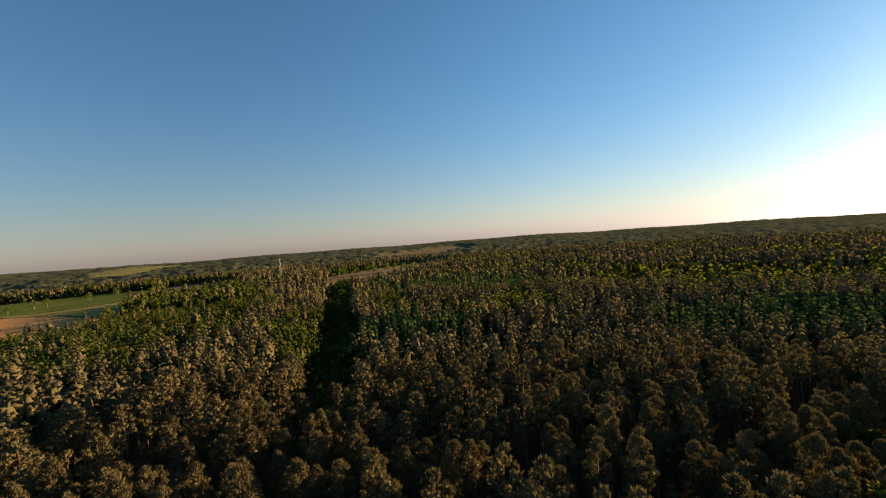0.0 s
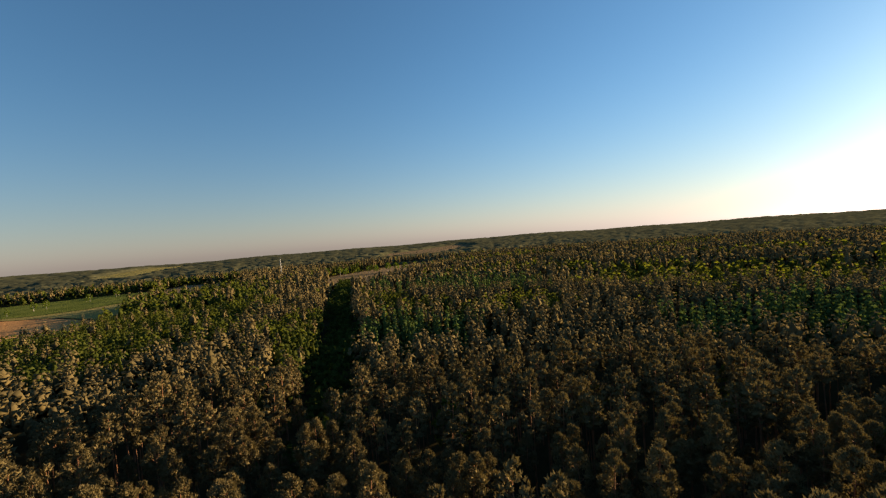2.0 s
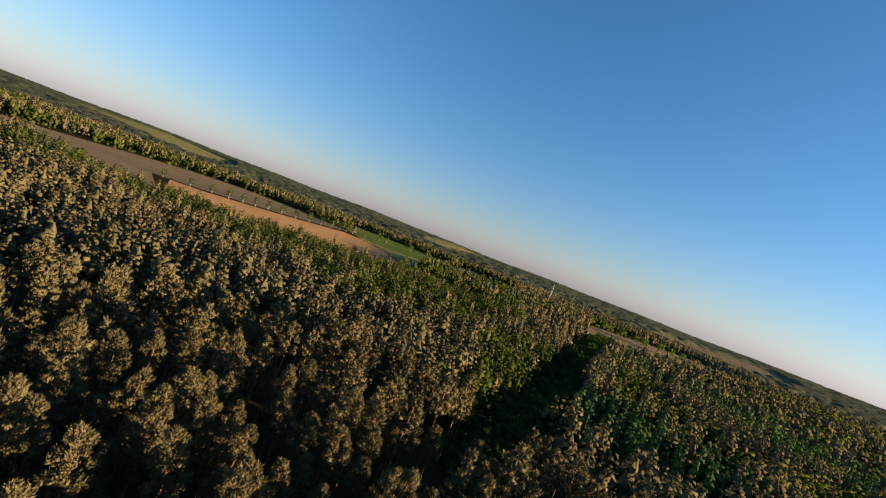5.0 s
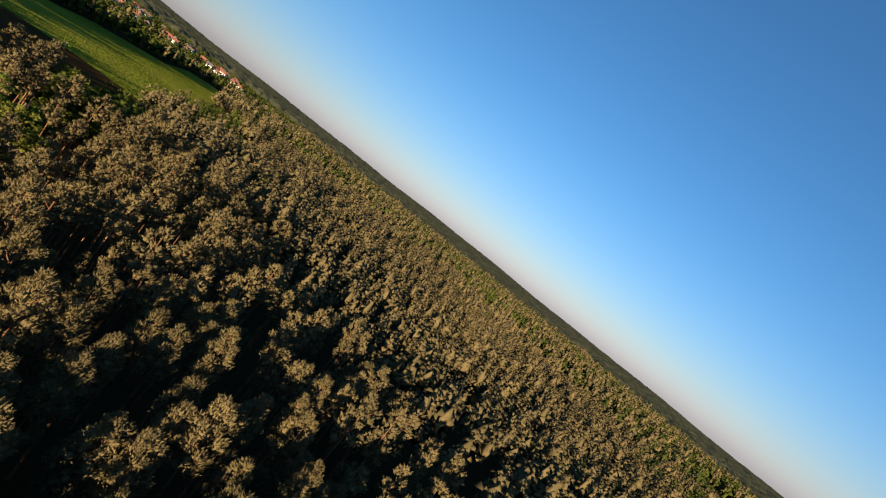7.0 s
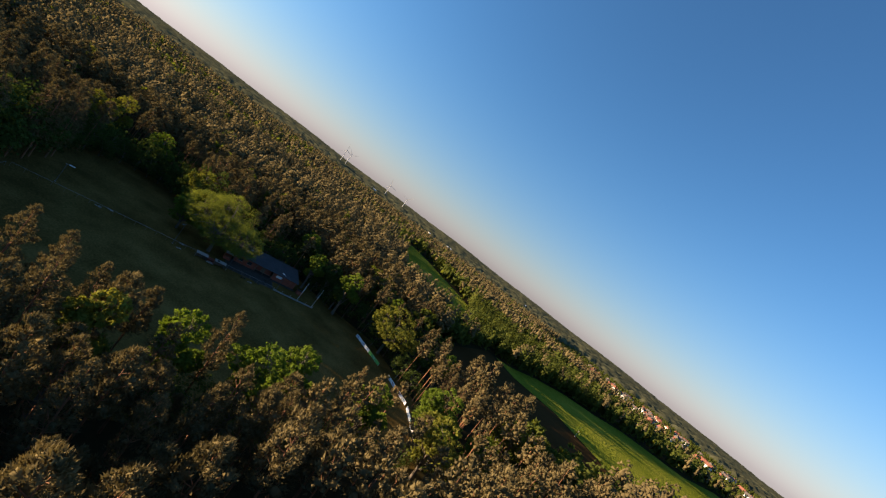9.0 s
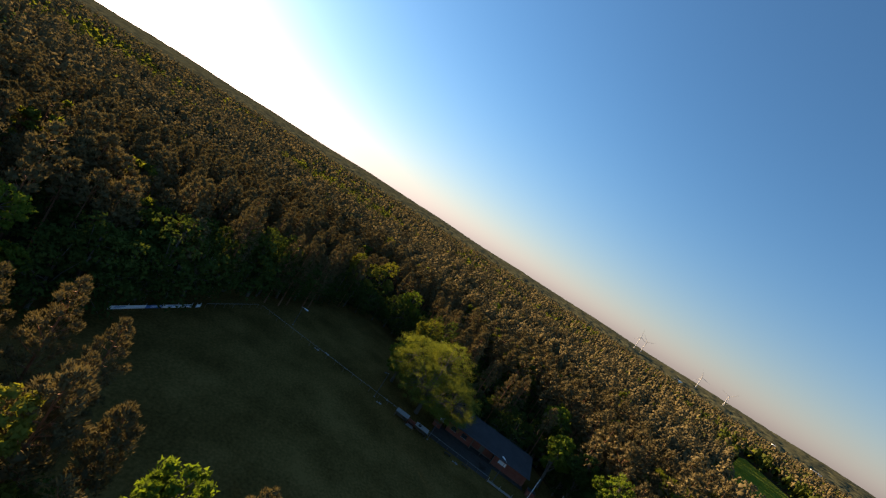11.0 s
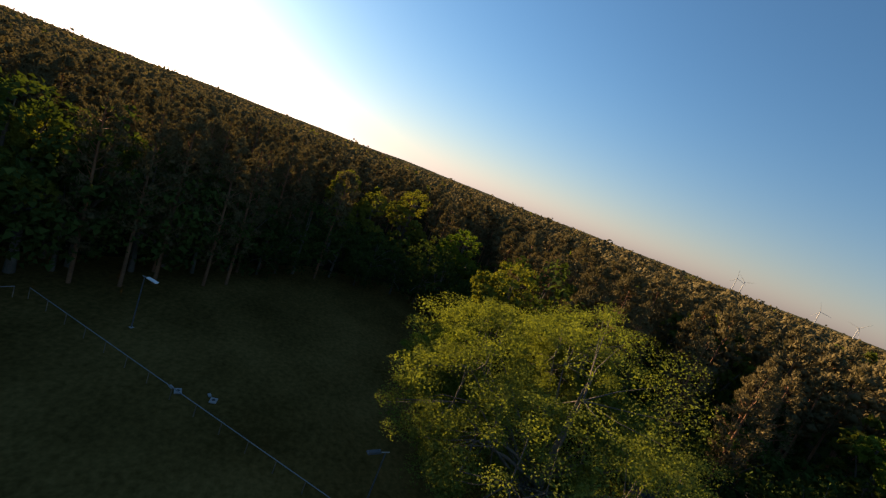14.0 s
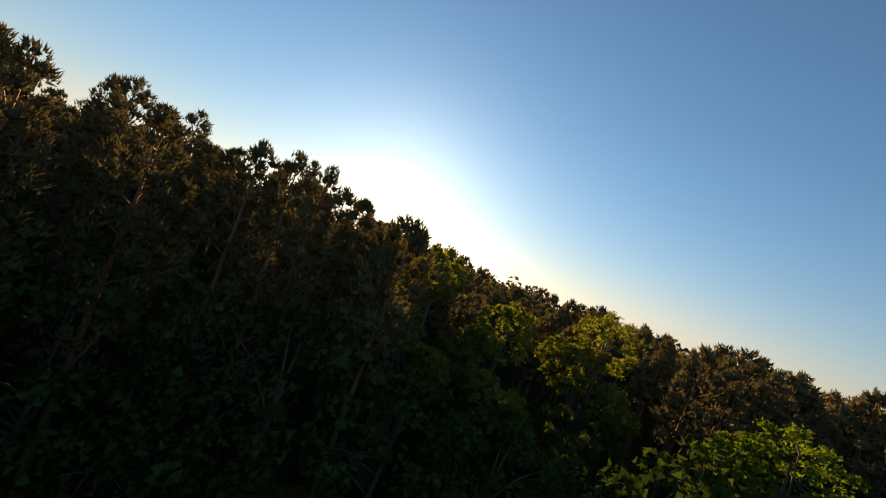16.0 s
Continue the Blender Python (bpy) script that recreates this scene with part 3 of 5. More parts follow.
def broadleaf(seed, height=16.0, spread=5.0, clumps=40, per=60, size=0.5, sides=8, limbs=10, low=0.25, heart=0.45, solid=0.0):
    """A broad-crowned tree: short trunk, forking limbs, many leafy clumps. Returns wood and crown."""
    rng = np.random.default_rng(seed)
    zc, hz = height * (1 + low) / 2, height * (1 - low) / 2
    pieces = [rod_mesh([(0, 0, 0), (0.1, 0, height * 0.2), (0.2, 0.1, height * 0.45), (0.1, 0.1, height * 0.85)], [0.03 * height * 0.8, 0.02 * height, 0.014 * height, 0.03], sides)]
    cs, rs = [], []
    for i in range(clumps):
        z = 1 - 2 * (i + 0.5) / clumps
        z = z * 0.95 + 0.05
        t = i * 2.39996 + rng.normal() * 0.25
        q = math.sqrt(max(0, 1 - z * z)) * rng.uniform(0.85, 1.05)
        k = rng.uniform(0.72, 1.02)
        c = np.array([math.cos(t) * q * spread * k, math.sin(t) * q * spread * k, zc + z * hz * k])
        cs.append(c)
        rs.append(rng.uniform(0.2, 0.34) * spread)
        if limbs and i % max(1, clumps // limbs) == 0:
            s = np.array([0.1, 0.05, height * rng.uniform(0.22, 0.5)])
            pieces.append(rod_mesh([s, s * 0.45 + c * 0.55 + [0, 0, 0.4], c], [0.009 * height, 0.006 * height, 0.02], 5))
    leaves = leaf_cloud(rng, np.array(cs), np.array(rs), per, size, 0.8, 0.15, 0.25)
    hearts = [octahedra(np.array(cs), np.array(rs) * solid, 0.8)] if solid else [core((0, 0, zc), spread * heart, hz * heart)]
    return join_meshes(pieces), join_meshes([leaves] + hearts)


def lobed(seed, height, spread, lobes=9, clumps=24, per=220, size=0.2, low=0.05, full=1.0, tuft=1.0):
    """A wide old tree: trunk, forking limbs and a crown of rounded lobes, each set with leafy clumps. Returns wood and crown."""
    rng = np.random.default_rng(seed)
    zc, hz = height * (1 + low) / 2, height * (1 - low) / 2
    pieces = [rod_mesh([(0, 0, 0), (0.1, 0, height * 0.18), (0.25, 0.1, height * 0.42), (0.1, 0.2, height * 0.8)], [0.028 * height, 0.021 * height, 0.014 * height, 0.04], 10)]
    centres, sizes = [np.array([0, 0, zc + hz * 0.42])], [spread * 0.52 * full]
    for i in range(lobes):
        up = -0.75 + 1.35 * ((i * 0.618) % 1.0)
        t = i * 2.39996 + rng.normal() * 0.2
        q = math.sqrt(max(0.1, 1 - (up * 0.9) ** 2)) * spread * rng.uniform(0.46, 0.74)
        centres.append(np.array([math.cos(t) * q, math.sin(t) * q, zc + up * hz * 0.66]))
        sizes.append(spread * full * rng.uniform(0.22, 0.40))
    cs, rs = [], []
    for c, r in zip(centres, sizes):
        fork = np.array([0.15, 0.1, height * rng.uniform(0.15, 0.4)])
        pieces.append(rod_mesh([fork, fork * 0.4 + c * 0.6 + [0, 0, 0.3], c], [0.010 * height, 0.006 * height, 0.03], 5))
        for k in range(clumps):
            z = 1 - 2 * (k + 0.5) / clumps
            t = k * 2.39996 + rng.uniform(0, 0.5)
            u = np.array([math.cos(t) * math.sqrt(1 - z * z), math.sin(t) * math.sqrt(1 - z * z), z])
            p = c + u * r * rng.uniform(0.78, 1.06)
            if min(np.linalg.norm(p - o) / w for o, w in zip(centres, sizes)) < 0.72 or p[2] < 0.5:
                continue
            cs.append(p)
            rs.append(r * rng.uniform(0.2, 0.4) * tuft)
            if k % 5 == 0:
                pieces.append(rod_mesh([c, (c + p) / 2 + rng.normal(size=3) * 0.2, p], [0.05, 0.035, 0.012], 4))
    leaves = leaf_cloud(rng, np.array(cs), np.array(rs), per, size, 0.9, 0.12, 0.2)
    inner = leaf_cloud(rng, np.array(cs), np.array(rs) * 0.6, 18, min(0.5, 1.7 * size), 0.9, 0.1, 0.1)
    wide = spread / np.percentile(np.hypot(leaves[0][:, 0], leaves[0][:, 1]), 96)
    stretch = np.array([wide, wide, height / leaves[0][:, 2].max()])
    wood, crown = join_meshes(pieces), join_meshes([leaves, inner])
    return (wood[0] * stretch, wood[1]), (crown[0] * stretch, crown[1])


def spruce(seed, height=17.0, tiers=14, per=26, size=0.6, sides=5, spread=2.2):
    """A pointed conifer with drooping tiers. Returns wood and crown."""
    rng = np.random.default_rng(seed)
    cs, rs = [], []
    for i in range(tiers):
        u = (i + 0.3) / tiers
        z, w = height * (0.12 + 0.86 * u), spread * (1 - u) + 0.12
        k = max(1, int(5 * (1 - u)))
        for j in range(k):
            t = 6.283 * j / k + i * 1.3 + rng.normal() * 0.2
            cs.append((math.cos(t) * w * 0.6, math.sin(t) * w * 0.6, z))
            rs.append(max(0.22, w * 0.55))
    return rod_mesh([(0, 0, 0), (0, 0, height * 0.5), (0, 0, height)], [0.18, 0.11, 0.02], sides), leaf_cloud(rng, np.array(cs), np.array(rs), per, size, 0.7, 0.7, -0.1)


def scatter(name, variants, xs, ys, zs, scales, turns, pick, mat, label, category, which=1):
    """One joined mesh of many trees."""
    vs, fs, n = [], [], 0
    for k, var in enumerate(variants):
        v, f = var[which]
        idx = np.nonzero(pick == k)[0]
        if not len(idx):
            continue
        c, s = np.cos(turns[idx]), np.sin(turns[idx])
        sc = scales[idx][:, None]
        x = (v[None, :, 0] * c[:, None] - v[None, :, 1] * s[:, None]) * sc + xs[idx][:, None]
        y = (v[None, :, 0] * s[:, None] + v[None, :, 1] * c[:, None]) * sc + ys[idx][:, None]
        z = v[None, :, 2] * sc + zs[idx][:, None]
        vs.append(np.stack([x, y, z], -1).reshape(-1, 3))
        fs.append((f[None] + (n + np.arange(len(idx)) * len(v))[:, None, None]).reshape(-1, 3))
        n += len(idx) * len(v)
    if not vs:
        return None
    return tagged(new(name, raw_mesh(name, np.concatenate(vs), np.concatenate(fs), mat)), label, category, kind="stuff")


def jitter_grid(r0, r1, step, seed, cx=0.0, cy=0.0):
    rng = np.random.default_rng(seed)
    g = np.arange(-r1, r1 + step, step)
    x, y = np.meshgrid(g, g)
    x = x + (np.arange(len(g)) % 2)[:, None] * step / 2
    x, y = x.ravel() + rng.uniform(-0.48, 0.48, x.size) * step + cx, y.ravel() + rng.uniform(-0.48, 0.48, y.size) * step + cy
    return x, y, rng


# Stands of fresh broadleaf trees: outlines and how pure they are.
LEAF_STANDS = [
    ([(-393, 67), (-400, 100), (-340, 150), (-345, 184), (-308, 198), (-284, 256), (-262, 296), (-298, 370), (-345, 452), (-365, 510), (-310, 620), (-200, 480), (-150, 330), (-112, 236), (-112, 205), (-131, 186), (-132, 160), (-200, 172), (-262, 120), (-335, 60)], 0.82),
    ([(-107, 219), (-95, 276), (-84, 290), (-66, 250), (-58, 206), (-57, 176), (-52, 146), (-58, 142), (-68, 176), (-80, 205)], 0.9),
    ([(-72, 350), (-46, 335), (-18, 268), (15, 264), (45, 292), (64, 243), (49, 224), (12, 232), (-24, 238), (-55, 275)], 0.85),
    ([(92, 556), (164, 487), (133, 415), (88, 470)], 0.8),
    ([(152, 440), (215, 390), (300, 340), (420, 330), (430, 230), (285, 215), (226, 240), (178, 253), (135, 232), (121, 290), (107, 310)], 0.75),
    ([(-395, 58), (-350, 0), (-395, -90), (-360, -190), (-328, -240), (-266, -304), (-200, -293), (-120, -253), (-150, -320), (-200, -470), (-165, -510), (-430, -740), (-1100, -1000), (-1100, 40)], 0.42),
    ([(40, -232), (15, -232), (6, -273), (-10, -313), (-53, -385), (-110, -435), (-150, -530), (-150, -600), (10, -530), (100, -420), (120, -310)], 0.85),
    ([(20, -120), (40, -215), (62, -195), (120, -215), (250, -330), (300, -470), (150, -420), (60, -330), (40, -235), (10, -200)], 0.7)]
# smaller groups of them: x, y, radius
LEAFY = [(-43, -80, 10), (-50, -110, 14), (186, -81, 6), (330, 60, 30), (250, 130, 14), (-26, 224, 8), (60, -245, 22), (-66, 182, 8), (35, -150, 14)]
# stands of spruce
SPRUCES = [[(-50, 239), (-20, 216), (11, 222), (13, 197), (-13, 172), (-37, 178)], [(-84, 420), (-4, 415), (65, 342), (54, 292), (-5, 320), (-68, 360)],
           [(76, 196), (110, 200), (165, 205), (170, 165), (128, 148), (100, 152), (70, 164)]]


def species(x, y):
    """0 pine, 1 broadleaf, 2 spruce."""
    rng = np.random.default_rng(11)
    s = np.zeros(len(x), int)
    wave_x, wave_y = 5 * np.sin(y * 0.13 + 1) + 3 * np.sin(y * 0.31), 5 * np.sin(x * 0.11) + 3 * np.sin(x * 0.27 + 2)
    far = np.hypot(x, y - 20)
    patch = np.sin(x * 0.021 + 1.3 * np.sin(y * 0.013)) + np.sin(y * 0.027 + 1.1 * np.sin(x * 0.017 + 2))
    s[(far > 300) & (patch > 1.0) & (rng.random(len(x)) < 0.7)] = 1
    s[(far > 300) & (rng.random(len(x)) < 0.05)] = 1
    s[(x < -420) & (y > 40) & (rng.random(len(x)) < 0.5)] = 1
    s[(x > -135) & (x < -60) & (y > -310) & (y < -180)] = 1
    s[rng.random(len(x)) < np.where((x > 34) & (y < 60), 0.06, 0.02)] = 1
    for poly in SPRUCES:
        s[inside(poly, x + wave_x, y + wave_y) & (rng.random(len(x)) < 0.9)] = 2
    for poly, pure in LEAF_STANDS:
        s[inside(poly, x + wave_x, y + wave_y) & (rng.random(len(x)) < pure)] = 1
    for cx, cy, r in LEAFY:
        s[np.hypot(x - cx, y - cy) < r * 1.2 + 0.2 * wave_x] = 1
    return s


def free(x, y, margin=0.0):
    ok = near_line(RIDE, x, y) > np.interp(y, [95, 128, 170], [4.5, 7.5, 10.5]) + 1.6 * np.sin(y * 0.21) + 1.2 * np.sin(y * 0.083 + x * 0.1)
    ok &= (near_line(VERGE, x, y) > 8) & (near_line(BALK, x, y) > 7) & (near_line(HEADLAND, x, y) > 8)
    for p in OPEN:
        ok &= ~inside(p, x, y)
    return ok


# grassy borders between the fields
VERGE = [(-300, 190), (-345, 182), (-420, 176), (-506, 198), (-490, 230), (-488, 290), (-492, 350), (-505, 420), (-520, 480)]
HEADLAND = [(-295, 380), (-361, 418), (-412, 444), (-473, 451), (-509, 466), (-470, 478), (-438, 504), (-427, 556), (-397, 563), (-376, 517)]
BALK = [(36, -220), (10, -211), (-20, -217.5), (-50, -203.5), (-73, -187)]
NEAR_PLAN = [(-2, 18), (-2, 52), (-30, 72), (-57, 50), (-45, 18), (-15, -5), (20, -12), (60, -6), (95, 5)]
# where the wood comes nearest to the eye
SEEN_WEST, SEEN_NORTH = [(-44, 85), (-46, 60), (-42, 42), (-25, 28), (-8, 20)], [(-40, 84), (60, 84)]
PASSED_OVER = [(-38, 76), (45, 76), (20, 60), (5, 44), (-34, 56)]

def fine_reach(x, y):
    """How far from the eye's way the woods are drawn tree by tree."""
    return 285 + 75 * (((y < -150) & (x < 130)) | ((x < -150) & (y > 40)))


x, y, rng = jitter_grid(0, 420, 5.0, 3, 0, 20)
d = near_line(NEAR_PLAN, x, y)
ok = free(x, y) & (d < fine_reach(x, y)) & (rng.random(len(x)) > 0.05) & off_edge_trees(x, y)
x, y, d = x[ok], y[ok], d[ok]
kind = species(x, y)
by_pitch = near_line(CLEARING + CLEARING[:1], x, y)
h = np.clip(rng.normal(1.0, 0.13, len(x)), 0.72, 1.24)
h = np.where(d > 60, h * (1 + 0.09 * np.sin(x * 0.19 + 2 * np.sin(y * 0.07)) * np.sin(y * 0.23 + 2 * np.sin(x * 0.05))), h)
h = np.where((x > 30) & (x < 130) & (y < -180) & (y > -330), h * 0.8, h)
kind[(x > 30) & (x < 130) & (y < -180) & (y > -330)] = 1
kind[(d < 45)] = 0
h = np.where((x > 66) & (x < 190) & (abs(y) < 90), np.clip(h * 1.05, 0.84, 1.09), h)
h = np.where((x > 92) & (x < 118) & (y > -40) & (y < 14), np.clip(h, 0.8, 0.98), h)
h = np.where((x < 10) & (by_pitch < 20), h * 0.9, h)
h = np.where((x < -170) & (y > 110), h * np.interp(y, [260, 400], [0.84, 0.7]), h)
h = np.where(near_line([(114, -7), (150, 15)], x, y) < 9, np.clip(h * 0.85, 0.7, 0.86), h)
h = np.where((x > -135) & (x < -60) & (y > -310) & (y < -180), h * 0.6, h)
turn = rng.uniform(0, 6.28, len(x))


def old_wood(x, y):
    """East and south of the pitch the pines are older, wider and further apart."""
    return ((x > 34) & (y < 60)) | (y < -85)


keep = ~(old_wood(x, y) & (kind == 0) & (np.random.default_rng(9).random(len(x)) < 0.4))
x, y, d, kind, h, turn = x[keep], y[keep], d[keep], kind[keep], h[keep], turn[keep]

PINES = [pine(100 + i, 18.0, 36, 60, 0.33, 0.125, 6, 14, 2.15 + 0.18 * (i % 4), (0.47, 0.6), blunt=0.25 * (i % 4), pad=0.88, heart=0.68) for i in range(9)]
PINES_MID = [pine(200 + i, 18.0, 20, 15, 0.46, 0.19, 4, 4, 2.15 + 0.18 * (i % 4), (0.52, 0.64), blunt=0.25 * (i % 4), heart=0.72, pad=0.98) for i in range(9)]
PINES_FAR = [far_crown(300 + i, 17.8, 2.05 + 0.25 * (i % 4), [(0.54, 0.66), (0.68, 1.0), (0.87, 0.7)], 17, 0.82 + 0.09 * (i % 4), 3, inner=0.6) for i in range(11)]
LEAFS_MID = [broadleaf(400 + i, 15.5, 4.0, 20, 34, 0.8, 5, 5, solid=0.75) for i in range(5)]
LEAFS_FAR = [far_crown(500 + i, 15.5, 3.8 + 0.2 * (i % 4), [(0.10, 0.7), (0.45, 1.0), (0.78, 0.82)], 25, 1.2, 3, inner=0.55) for i in range(9)]
SPRUCE_MID = [spruce(600 + i) for i in range(4)]
SPRUCE_FAR = [far_crown(650 + i, 19.0, 2.6, [(0.10, 1.0), (0.45, 0.7), (0.75, 0.36)], 16, 0.95) for i in range(5)]

lone = np.array(LONE_PINES)
x, y, h = np.append(x, lone[:, 0]), np.append(y, lone[:, 1]), np.append(h, lone[:, 2] / 18)
d, kind, turn = np.append(d, np.zeros(len(lone))), np.append(kind, np.zeros(len(lone), int)), np.append(turn, lone[:, 0] * 1.7 % 6.28)
zero = np.zeros(len(x))
seen = np.minimum(near_line(SEEN_WEST, x, y) + 45, near_line(SEEN_NORTH, x, y) * 0.8 + 62) + 200 * inside(PASSED_OVER, x, y)
order = np.argsort(np.where(kind == 0, np.where(d == 0, 0, seen), 1e9), kind="stable")
single = np.zeros(len(x), bool)
single[order[:245]] = True
mid = ((seen < 106) | (near_line([(-60, -40), (-30, -76), (10, -92), (60, -84), (100, -92)], x, y) < 34) | (d < 30) | ((x > 0) & (d < 75))) & ~single


def grow(name, variants, sel, mat, bark, label):
    if not sel.any():
        return
    pick = np.random.default_rng(7).integers(0, len(variants), len(x))
    scatter(name, variants, x[sel], y[sel], zero[sel], h[sel], turn[sel], pick[sel], mat, label, "woods")
    if "outer" in name:
        return
    scatter(name + "_trunks", variants, x[sel], y[sel], zero[sel], h[sel], turn[sel], pick[sel], bark, "trunks and limbs of the wood", "woods", 0)


close = ((mid & (near_line(NEAR_PLAN[-2:] + [(100, -30)], x, y) < 46)) | (near_line([(60, -52), (95, -62)], x, y) < 36)) & (x > 42) & ~single
close |= mid & old_wood(x, y)
mid |= close
PINES_NEAR = [pine(250 + i, 18.0, 33, 21, 0.45, 0.145, 5, 8, 2.95 + 0.22 * (i % 4), (0.42, 0.56), 0.25 * (i % 4), 0.72, 0.88) for i in range(6)]
ending = close & ((near_line([(88, -22), (96, 4), (84, 20)], x, y) < 20) | (near_line([(60, -44), (74, -36), (96, -34)], x, y) < 15))
grow("goal_side_pine_wood", PINES, ending & (kind == 0), M_NEEDLE, M_PINE_BARK, "dense olive green pines behind the far end of the pitch")
grow("pitch_side_pine_wood", PINES_NEAR, close & ~ending & (kind == 0), M_NEEDLE, M_PINE_BARK, "dense stand of olive green pines beside the pitch")
grow("pine_wood", PINES_MID, mid & ~close & (kind == 0), M_NEEDLE, M_PINE_BARK, "dense stand of olive green pines")
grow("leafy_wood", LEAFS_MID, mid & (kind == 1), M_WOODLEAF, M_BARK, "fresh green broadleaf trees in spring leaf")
grow("spruce_wood", SPRUCE_MID, mid & (kind == 2), M_SPRUCE, M_BARK, "pointed green spruces")
rest = ~mid & ~single
old = old_wood(x, y)
PINES_OLD = [far_crown(350 + i, 17.8, 3.0 + 0.3 * (i % 4), [(0.48, 0.66), (0.64, 1.0), (0.86, 0.74)], 27, 1.0 + 0.08 * (i % 4), 3, inner=0.55) for i in range(11)]
grow("outer_pine_wood", PINES_FAR, rest & ~old & (kind == 0), M_NEEDLE, M_PINE_BARK, "wide stand of olive green pines")
grow("outer_old_pine_wood", PINES_OLD, rest & old & (kind == 0), M_NEEDLE, M_PINE_BARK, "wide stand of old broad olive green pines")
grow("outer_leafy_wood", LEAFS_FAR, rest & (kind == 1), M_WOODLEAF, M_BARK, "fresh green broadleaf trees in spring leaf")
grow("outer_spruce_wood", SPRUCE_FAR, rest & (kind == 2), M_SPRUCE, M_BARK, "pointed green spruces")


def tree_thing(name, wood, crown, bark, leaf, label, at, category="tree", group=""):
    t = tagged(new(name), label, category, group)
    for n, (v, f), m in (("trunk", wood, bark), ("crown", crown, leaf)):
        o = new(n, raw_mesh(n, v, f, m))
        o.parent = t
    t.matrix_basis = at
    return t


masters = {}
for i in np.nonzero(single)[0]:
    k = int(i) % len(PINES)
    at = pose(float(x[i]), float(y[i]), 0, 0, 0, math.degrees(float(turn[i])))
    at = at @ Matrix.Scale(float(h[i]), 4)
    if k not in masters:
        masters[k] = tree_thing("pine_tree", *PINES[k], M_PINE_BARK, M_NEEDLE, "tall olive green pine with a bare reddish trunk", at, "tree", "pines of the wood")
    else:
        o = copy_thing(masters[k], at)
        o.matrix_basis = at

# outer belt of woods, coarser
x, y, rng = jitter_grid(0, 1270, 11.0, 4, 0, 20)
d = np.hypot(x, y - 20)
ok = free(x, y) & ((d < 1010) | (inside(GARDENS, x, y) & (d < 1270))) & (near_line(NEAR_PLAN, x, y) >= fine_reach(x, y))
x, y = x[ok], y[ok]
kind = species(x, y)
h, turn, zero = rng.normal(1.0, 0.1, len(x)) * 1.08, rng.uniform(0, 6.28, len(x)), np.zeros(len(x))
garden = inside(GARDENS, x, y)
h[garden] *= np.interp(y[garden], [-800, -640], [0.5, 0.36])
kind[garden] = 1
keep = ~garden | (rng.random(len(x)) < 0.62)
x, y, kind, h, turn, zero = x[keep], y[keep], kind[keep], h[keep], turn[keep], zero[keep]
PINES_OUT = [far_crown(700 + i, 17.5, 3.6, [(0.3, 0.8), (0.66, 1.0)], 5, 2.1, 3, 0.5) for i in range(9)]
LEAFS_OUT = [far_crown(720 + i, 15.0, 4.8, [(0.08, 0.9), (0.60, 1.0)], 6, 2.5, 3, 0.55) for i in range(9)]
SPRUCE_OUT = [far_crown(740 + i, 18, 3.4, [(0.1, 1.0), (0.55, 0.6)], 7, 1.8, inner=0.6) for i in range(4)]
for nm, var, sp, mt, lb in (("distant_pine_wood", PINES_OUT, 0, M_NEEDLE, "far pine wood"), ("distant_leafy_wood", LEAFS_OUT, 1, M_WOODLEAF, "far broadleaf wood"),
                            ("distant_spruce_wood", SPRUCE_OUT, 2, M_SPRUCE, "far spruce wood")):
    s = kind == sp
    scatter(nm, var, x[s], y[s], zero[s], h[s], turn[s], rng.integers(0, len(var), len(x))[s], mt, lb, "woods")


# single broadleaf trees round the pitch
def leafy(at, height, spread, seed, mat=M_LEAF, clumps=7, per=70, size=0.42, bark=M_BARK, label="fresh green broadleaf tree at the edge of the pitch", low=0.25, tufts=26, full=1.0, tuft=1.0):
    w, c = lobed(seed, height, spread, clumps, tufts, per, size, low, full, tuft)
    return tree_thing("broadleaf_tree", w, c, bark, mat, label, pose(at[0], at[1], 0), "tree", "trees round the pitch")


BIG = "large spreading maple in fresh yellow green leaf beside the dugouts"
leafy((49.0, -24.4), 18.6, 11.6, 1, M_MAPLE, 28, 200, 0.105, label=BIG, low=0.09, tufts=64, full=1.05, tuft=0.72)
leafy((60, -29.5), 16.4, 7.0, 2, M_MAPLE, 15, 170, 0.085, label="pale leaved maple with open branches beside the larger one", low=0.06, tufts=64, tuft=0.7)
leafy((58, -18), 11.5, 4.6, 3, M_LEAF, 9, 150, 0.12, label="low leafy tree at the foot of the maples", low=0.03, tufts=30)
for n, (at, height, spread, mat) in enumerate(EDGE_TREES):
    fine = at[0] > 60 and at[0] < 120
    leafy(at, height, spread, 20 + n, mat, 8 if spread < 6 else 13, 64 if fine else 30, 0.2 if fine else 0.33, label=OAK if mat == M_LEAF_YELLOW else "fresh green broadleaf tree at the edge of the pitch", low=0.14)

WIDE = [pine(150 + i, 18.0, 68, 50, 0.27, 0.105, 7, 34, 2.7, (0.14, 0.3), 0.6, 0.55, 0.64) for i in range(5)]
wide_first = {}
for n, (px, py, top) in enumerate(EDGE_PINES):
    at = pose(px, py, 0, 0, 0, n * 77 % 360) @ Matrix.Scale(top / 18.0, 4)
    if n % 5 not in wide_first:
        wide_first[n % 5] = tree_thing("pine_tree", *WIDE[n % 5], M_PINE_BARK, M_NEEDLE, "tall full-crowned pine at the edge of the pitch", at, "tree", "pines round the pitch")
    else:
        copy_thing(wide_first[n % 5], at).matrix_basis = at

